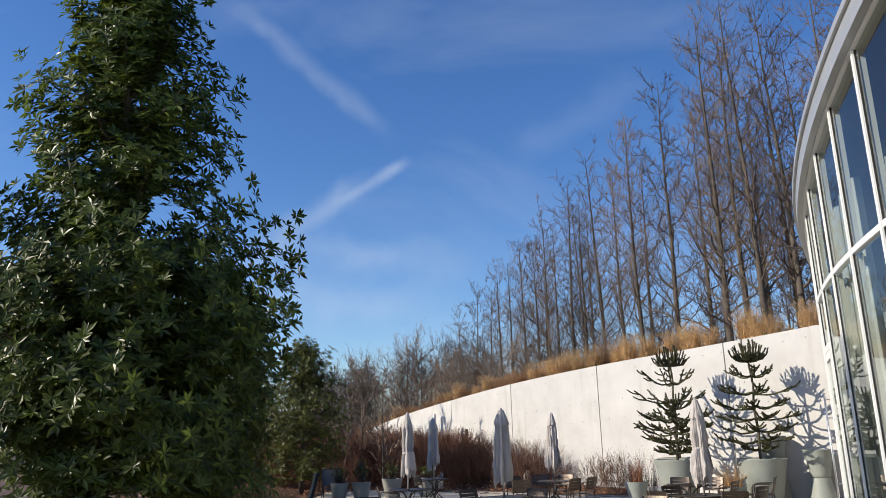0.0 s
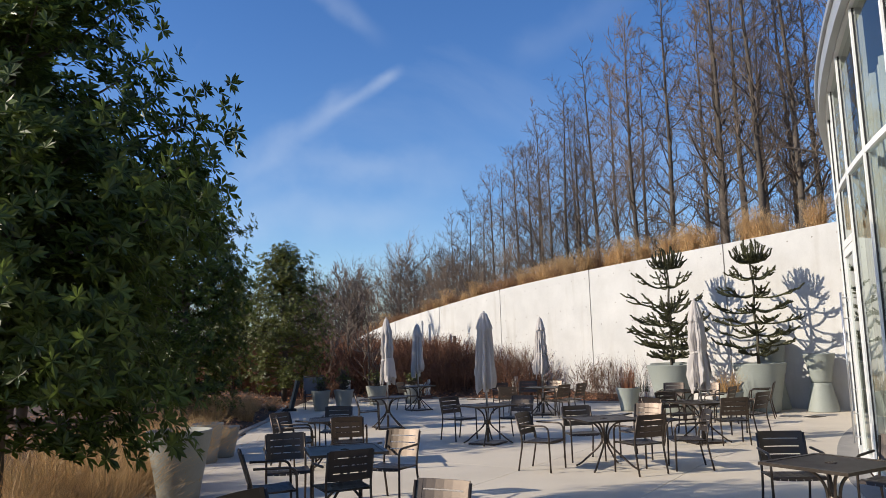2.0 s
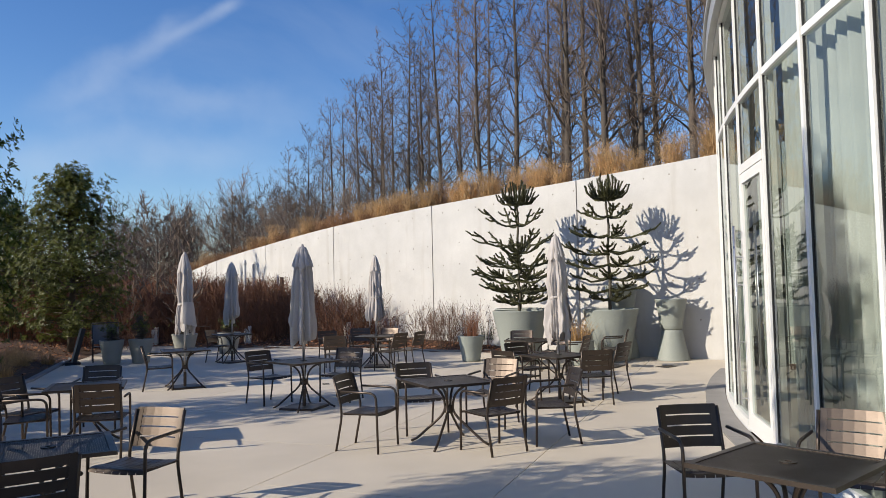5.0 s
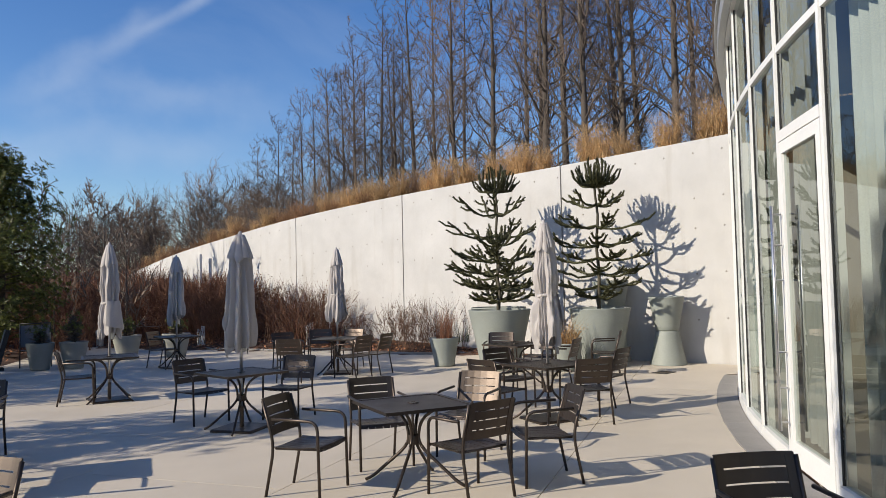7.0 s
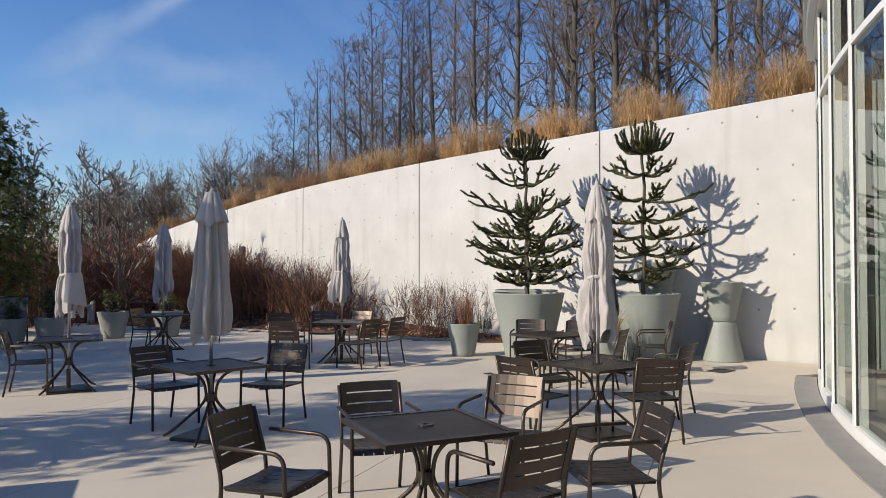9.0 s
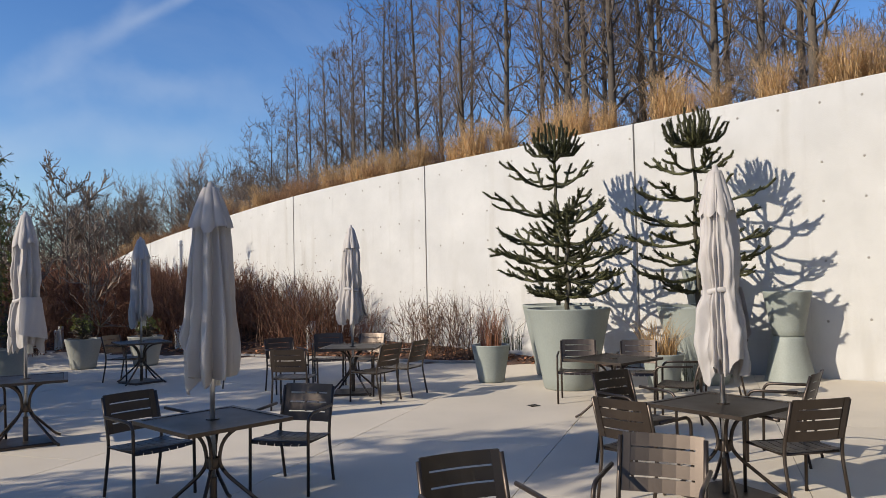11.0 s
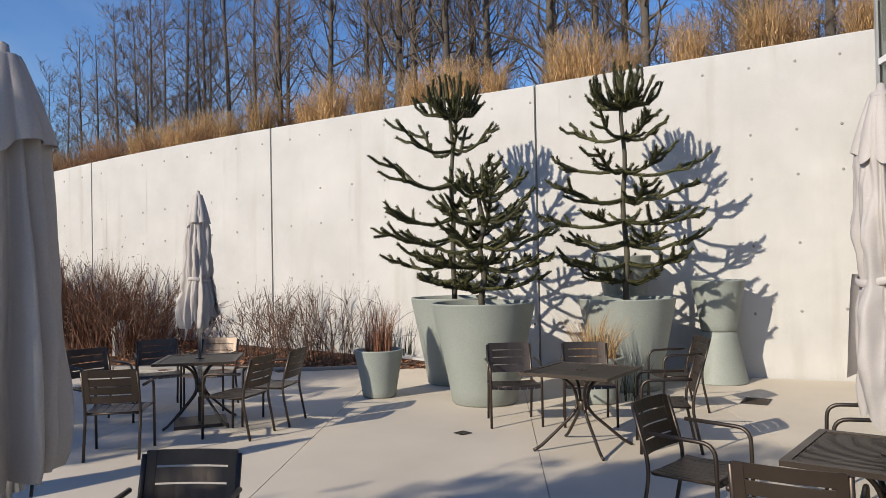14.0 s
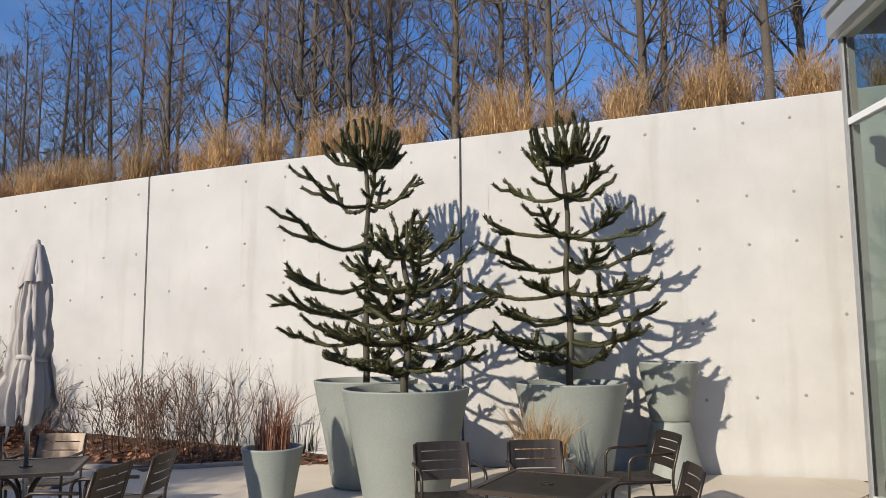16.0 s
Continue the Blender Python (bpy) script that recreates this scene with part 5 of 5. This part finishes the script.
def monkey_puzzle(seed, levels, top, base_z, label, bowl=0.53, shoots=30):
    """A young monkey puzzle: spiny trunk, whorls of upswept forked branches clad in pointed leaves."""
    rng = random.Random(seed)
    ob = thing("monkey_puzzle_tree", label, "tree", "monkey puzzle trees in planters")
    wood, spikes = Geo(), Geo()

    def clad(line, r, density=330, ln=0.040):
        spikes.tube(line, [r * 0.9] * (len(line) - 1) + [r * 0.55], 6)
        for a, b in zip(line, line[1:]):
            d = b - a
            m = max(3, int(d.length * density))
            ax = d.normalized()
            u = ax.orthogonal().normalized()
            w = ax.cross(u)
            for _ in range(m):
                p = a + d * rng.random()
                t = rng.uniform(0, 2 * math.pi)
                o = u * math.cos(t) + w * math.sin(t)
                tip = p + o * (r * 0.5 + ln * 0.62) + ax * ln * rng.uniform(0.7, 1.2)
                s = ax.cross(o) * 0.010
                q = p + o * r * 0.4
                spikes.tri(q - s, q + s, tip)

    pts = [Vector((0, 0, base_z - 0.15))]
    n = 12
    for j in range(1, n + 1):
        pts.append(Vector((0.02 * math.sin(j * 1.3 + seed), 0.02 * math.cos(j * 1.1), base_z + (top - 0.42 - base_z) * j / n)))
    wood.tube(pts, [0.042 - 0.018 * j / n for j in range(n + 1)], 8)
    clad(pts[2:], 0.026, 220, 0.045)

    def branch(start, a, reach, rise, tips, r=0.0235):
        dirn = Vector((math.cos(a), math.sin(a), 0))
        line = []
        sag = rng.uniform(0.10, 0.22) * reach
        for j in range(7):
            t = j / 6
            line.append(start + dirn * reach * t + Vector((0, 0, 0.95 * rise * t ** 3.0 - sag * math.sin(math.pi * min(1, t * 1.25)) * 0.45)) + spread(Vector((0, 0, 0)), 0.028 * t, rng))
        clad(line, r)
        side = Vector((-dirn.y, dirn.x, 0))
        for k in range(tips):
            j = 4 if k < 2 else 5 if k < 4 else 3
            sg = 1 if k % 2 else -1
            b = line[j]
            ln = reach * rng.uniform(0.22, 0.42)
            w = (dirn * rng.uniform(0.6, 1.0) + side * sg * rng.uniform(0.35, 0.8) + Vector((0, 0, rng.uniform(0.0, 0.42)))).normalized()
            m = b + w * ln * 0.55
            e = m + (w + Vector((0, 0, rng.uniform(0.3, 1.0)))).normalized() * ln * 0.42
            clad([b, m, e], r * 0.92)

    for z, reach, count, rise in levels:
        a0 = rng.uniform(0, 6.28)
        for k in range(count):
            branch(Vector((0, 0, z + rng.uniform(-0.03, 0.03))), a0 + 2 * math.pi * k / count + rng.uniform(-0.2, 0.2), reach * rng.uniform(0.72, 1.1), rise * rng.uniform(0.7, 1.3), rng.choice((3, 4, 5)))
    # crown: a bowl of close upswept shoots
    for k in range(shoots):
        a = k * 2.4
        q = (k % 11) / 11
        dirn = Vector((math.cos(a), math.sin(a), 0))
        st = Vector((0, 0, top - 0.50 + 0.08 * q))
        r = bowl * (1 - 0.80 * q)
        line = [st, st + dirn * r * 0.70 + Vector((0, 0, 0.05)), st + dirn * r * 0.92 + Vector((0, 0, 0.17 + 0.16 * q)), st + dirn * r * 1.06 + Vector((0, 0, 0.29 + 0.27 * q))]
        line = line[:2] + [spread(p, 0.035, rng) for p in line[2:]]
        clad(line, 0.022)
        if k < 14:
            b = line[1]
            for sg in (-1, 1):
                w = dirn * 0.6 + Vector((-dirn.y, dirn.x, 0)) * sg * 0.6 + Vector((0, 0, 0.9))
                clad([b, b + w.normalized() * 0.17], 0.022)
    part("branch_frame", wood, NEEDLE_BARK, ob, smooth=True)
    part("foliage", spikes, NEEDLE, ob)
    return ob


put(monkey_puzzle(1, [(3.32, 0.82, 5, 0.42), (2.84, 1.15, 5, 0.26), (2.34, 1.28, 5, 0.16), (2.05, 1.2, 5, 0.04), (1.72, 1.0, 5, 0.06), (1.45, 0.7, 5, 0.10)], 4.30, 1.14, "tall dark green monkey puzzle tree in a planter"), 6.62, 22.5)
put(monkey_puzzle(2, [(3.36, 0.74, 5, 0.27), (2.90, 0.95, 5, 0.17), (2.54, 1.02, 5, 0.12), (2.24, 1.06, 5, 0.08), (1.94, 1.05, 5, 0.05), (1.66, 1.05, 5, 0.04), (1.42, 0.6, 5, 0.1)], 4.22, 1.12, "dark green monkey puzzle tree with layered branches in a planter"), 8.24, 20.72, 0, 40)
put(monkey_puzzle(3, [(2.55, 0.5, 5, 0.34), (2.2, 0.72, 6, 0.30), (1.92, 0.85, 6, 0.22), (1.66, 0.85, 6, 0.12), (1.42, 0.7, 6, 0.08)], 3.02, 1.14, "shorter monkey puzzle tree in the front planter", 0.26, 5), 6.14, 20.98)

# small evergreen shrubs in the far planters
for x, y, h in ((-1.95, 27.3, 0.5), (-0.75, 27.4, 0.35), (-3.5, 25.3, 0.35), (-2.8, 25.35, 0.7)):
    ob = magnolia(int(x * 10) + 99, h, 0.28, 60, LEAF2, 0.07, "small evergreen shrub growing in a grey planter")
    tagged(ob, category="shrub", group="shrubs in planters")
    put(ob, x, y, 0.55)


# ---- fixtures ----
def bollard(x, y, h, r):
    ob = thing("bollard_light", "short off-white metal path light and power post", "bollard", "path lights")
    g = Geo()
    g.box((-0.055, -0.055, 0), (0.055, 0.055, h), None, 0.01)
    part("post", g, LIGHTBOX, ob)
    g = Geo()
    g.turn([(0.05, 0.0), (0.05, h * 0.62), (0.062, h * 0.64), (0.062, h * 0.8), (0.05, h * 0.83), (0.0, h * 0.86)], 16)
    g.v = [(x_ - 0.115, y_, z_) for x_, y_, z_ in g.v]
    part("lamp_tube", g, LIGHTBOX, ob, smooth=True)
    return put(ob, x, y, bed_z(x, y) - 0.03, r)


bollard(2.85, 28.3, 0.66, 10)
bollard(-3.5, 32.4, 0.62, -10)
bollard(-0.25, 30.2, 0.6, 0)
for x, y, zt, m, rr, nm, lb in ((-0.55, 33.6, 2.98, LIGHTBOX, 0.06, "pipe_post", "tall pale metal post among the shrubs"), (-0.22, 33.7, 2.85, LIGHTBOX, 0.055, "pipe_post", "tall pale metal post among the shrubs"), (0.8, 32.6, 2.3, POSTWOOD, 0.07, "wooden_post", "brown weathered post among the shrubs")):
    ob = thing(nm, lb, "post", "posts in the bed")
    g = Geo()
    g.turn([(rr, -0.1), (rr, zt - 0.03), (rr * 0.85, zt), (0, zt + 0.004)], 14)
    part("shaft", g, m, ob, smooth=True)
    g = Geo()
    g.turn([(rr + 0.012, zt - 0.16), (rr + 0.014, zt - 0.15), (rr + 0.014, zt - 0.11), (rr + 0.012, zt - 0.10)], 14)
    part("collar", g, m, ob)
    put(ob, x, y)

# black sling chair and a leaning dark board at the patio's far corner
ob = thing("sling_chair", "black metal armchair with a grey mesh sling back", "chair")
g = Geo()
for sx in (-0.33, 0.33):
    g.tube(round_path([(sx, 0.28, 0), (sx, 0.24, 0.60), (sx, -0.25, 0.58)], 0.06), 0.014, 6)
    g.tube(round_path([(sx, -0.32, 0), (sx, -0.2, 0.40), (sx, -0.40, 1.02)], 0.06), 0.014, 6)
g.tube([(-0.33, -0.40, 1.02), (0.33, -0.40, 1.02)], 0.014, 6)
g.tube([(-0.33, 0.24, 0.40), (0.33, 0.24, 0.40)], 0.012, 6)
part("frame", g, BLACK, ob, smooth=True)
g = Geo()
g.box((-0.315, -0.004, 0.0), (0.315, 0.004, 0.54), pose(0, -0.225, 0.46, 17, 0, 0))
part("backrest", g, MESH, ob)
g = Geo()
g.box((-0.315, -0.2, 0.395), (0.315, 0.24, 0.403))
part("seat", g, MESH, ob)
put(ob, -3.85, 26.3, 0, 195)
ob = thing("leaning_board", "dark narrow board leaning on a stand", "board")
g = Geo()
g.box((-0.05, -0.20, 0.0), (0.05, 0.20, 0.95), pose(0, 0, 0.0, 0, 14, 0), 0.01)
part("panel", g, BLACK, ob)
g = Geo()
g.box((-0.2, -0.2, 0.0), (0.16, 0.2, 0.07), None, 0.01)
part("foot", g, BLACK, ob)
put(ob, -4.5, 25.6, 0, 20)

for x, y, w, d, r in ((8.75, 19.13, 0.42, 0.30, 30), (5.03, 19.66, 0.13, 0.13, 10), (1.6, 18.9, 0.13, 0.13, 0)):
    ob = thing("drain_grate", "dark metal floor drain grate set in concrete", "drain", "floor drains")
    g = Geo()
    for a, b in (((-w / 2, -d / 2), (w / 2, -d / 2 + 0.015)), ((-w / 2, d / 2 - 0.015), (w / 2, d / 2)), ((-w / 2, -d / 2), (-w / 2 + 0.015, d / 2)), ((w / 2 - 0.015, -d / 2), (w / 2, d / 2))):
        g.box((*a, 0), (*b, 0.006))
    part("frame", g, BLACK, ob)
    k = -w / 2 + 0.03
    while k < w / 2 - 0.02:
        g = Geo()
        g.box((k, -d / 2 + 0.016, 0), (k + 0.012, d / 2 - 0.016, 0.005))
        part("bar", g, BRONZE, ob)
        k += 0.03
    put(ob, x, y, 0.004, r)

# ---- paving: cast slabs with narrow joints, and the kerb of the beds ----
patio = thing("floor_patio", "pale grey concrete patio slabs with narrow joints", "patio", kind="structure")
EDGE = [(-3.4, -8), (-3.4, 9), (-3.75, 14), (-4.3, 19.3), (-4.35, 22), (-4.9, 27), (-6.6, 34.6), (-3.0, 32.5), (0.4, 29.1), (2.59, 27.2), (5.3, 24.9), (6.9, 24.4), (8.2, 22.75), (11.3, 19.0), (11.0, 18.6)]
EDGE += [tuple(arc(ARC_END - k * 1.2, 0.345)[0]) for k in range(0, 20)] + [(4.0, -8)]
U, V = Vector((0.55, 0.835)).normalized(), Vector((-0.835, 0.55)).normalized()


def clip(poly, p, n):
    """The part of a polygon on the side of p to which n points."""
    out = []
    for a, b in zip(poly, poly[1:] + poly[:1]):
        da, db = (a - p).dot(n), (b - p).dot(n)
        if da >= 0:
            out.append(a)
        if (da >= 0) != (db >= 0):
            out.append(a.lerp(b, da / (da - db)))
    return out


outline = [Vector(q) for q in EDGE]
v_lines = [-9.5 + 2.2 * k for k in range(0, 22)]
u_lines = [-16 + 5.2 * k for k in range(0, 13)]
for i in range(len(v_lines) - 1):
    for j in range(len(u_lines) - 1):
        shift = 1.7 * (i % 3)
        gp = 0.004
        poly = outline
        for n_, c in ((V, v_lines[i] + gp), (-V, -(v_lines[i + 1] - gp)), (U, u_lines[j] + shift + gp), (-U, -(u_lines[j + 1] + shift - gp))):
            poly = clip(poly, n_ * c, n_) if len(poly) > 2 else []
        if len(poly) < 3:
            continue
        g = Geo()
        k = len(poly)
        g.v += [(q.x, q.y, 0.0) for q in poly] + [(q.x, q.y, -0.05) for q in poly]
        g.f.append(tuple(range(k)))
        g.f += [(a, a + k, (a + 1) % k + k, (a + 1) % k) for a in range(k)]
        slab = part("slab", g, PAVE, patio)
g = Geo()
g.v += [(q.x, q.y, -0.012) for q in outline]
g.f.append(tuple(range(len(outline))))
part("joint_bed", g, KERB, patio, "dark joint between slabs")

kerb = thing("kerb_bed", "low concrete kerb between patio and planting bed", "kerb", kind="structure")
line = [Vector(q) for q in EDGE[1:12]]
for a, b in zip(line, line[1:]):
    ln = (b - a).length
    cnt = max(1, int(ln / 1.2))
    ang = math.degrees(math.atan2((b - a).y, (b - a).x))
    for k in range(cnt):
        p = a.lerp(b, k / cnt)
        g = Geo()
        g.box((0.004, 0.0, -0.05), (ln / cnt - 0.004, 0.14, 0.05), None, 0.012)
        ob = part("kerb_stone", g, KERB, kerb)
        ob.matrix_local = pose(p.x, p.y, 0, 0, 0, ang)
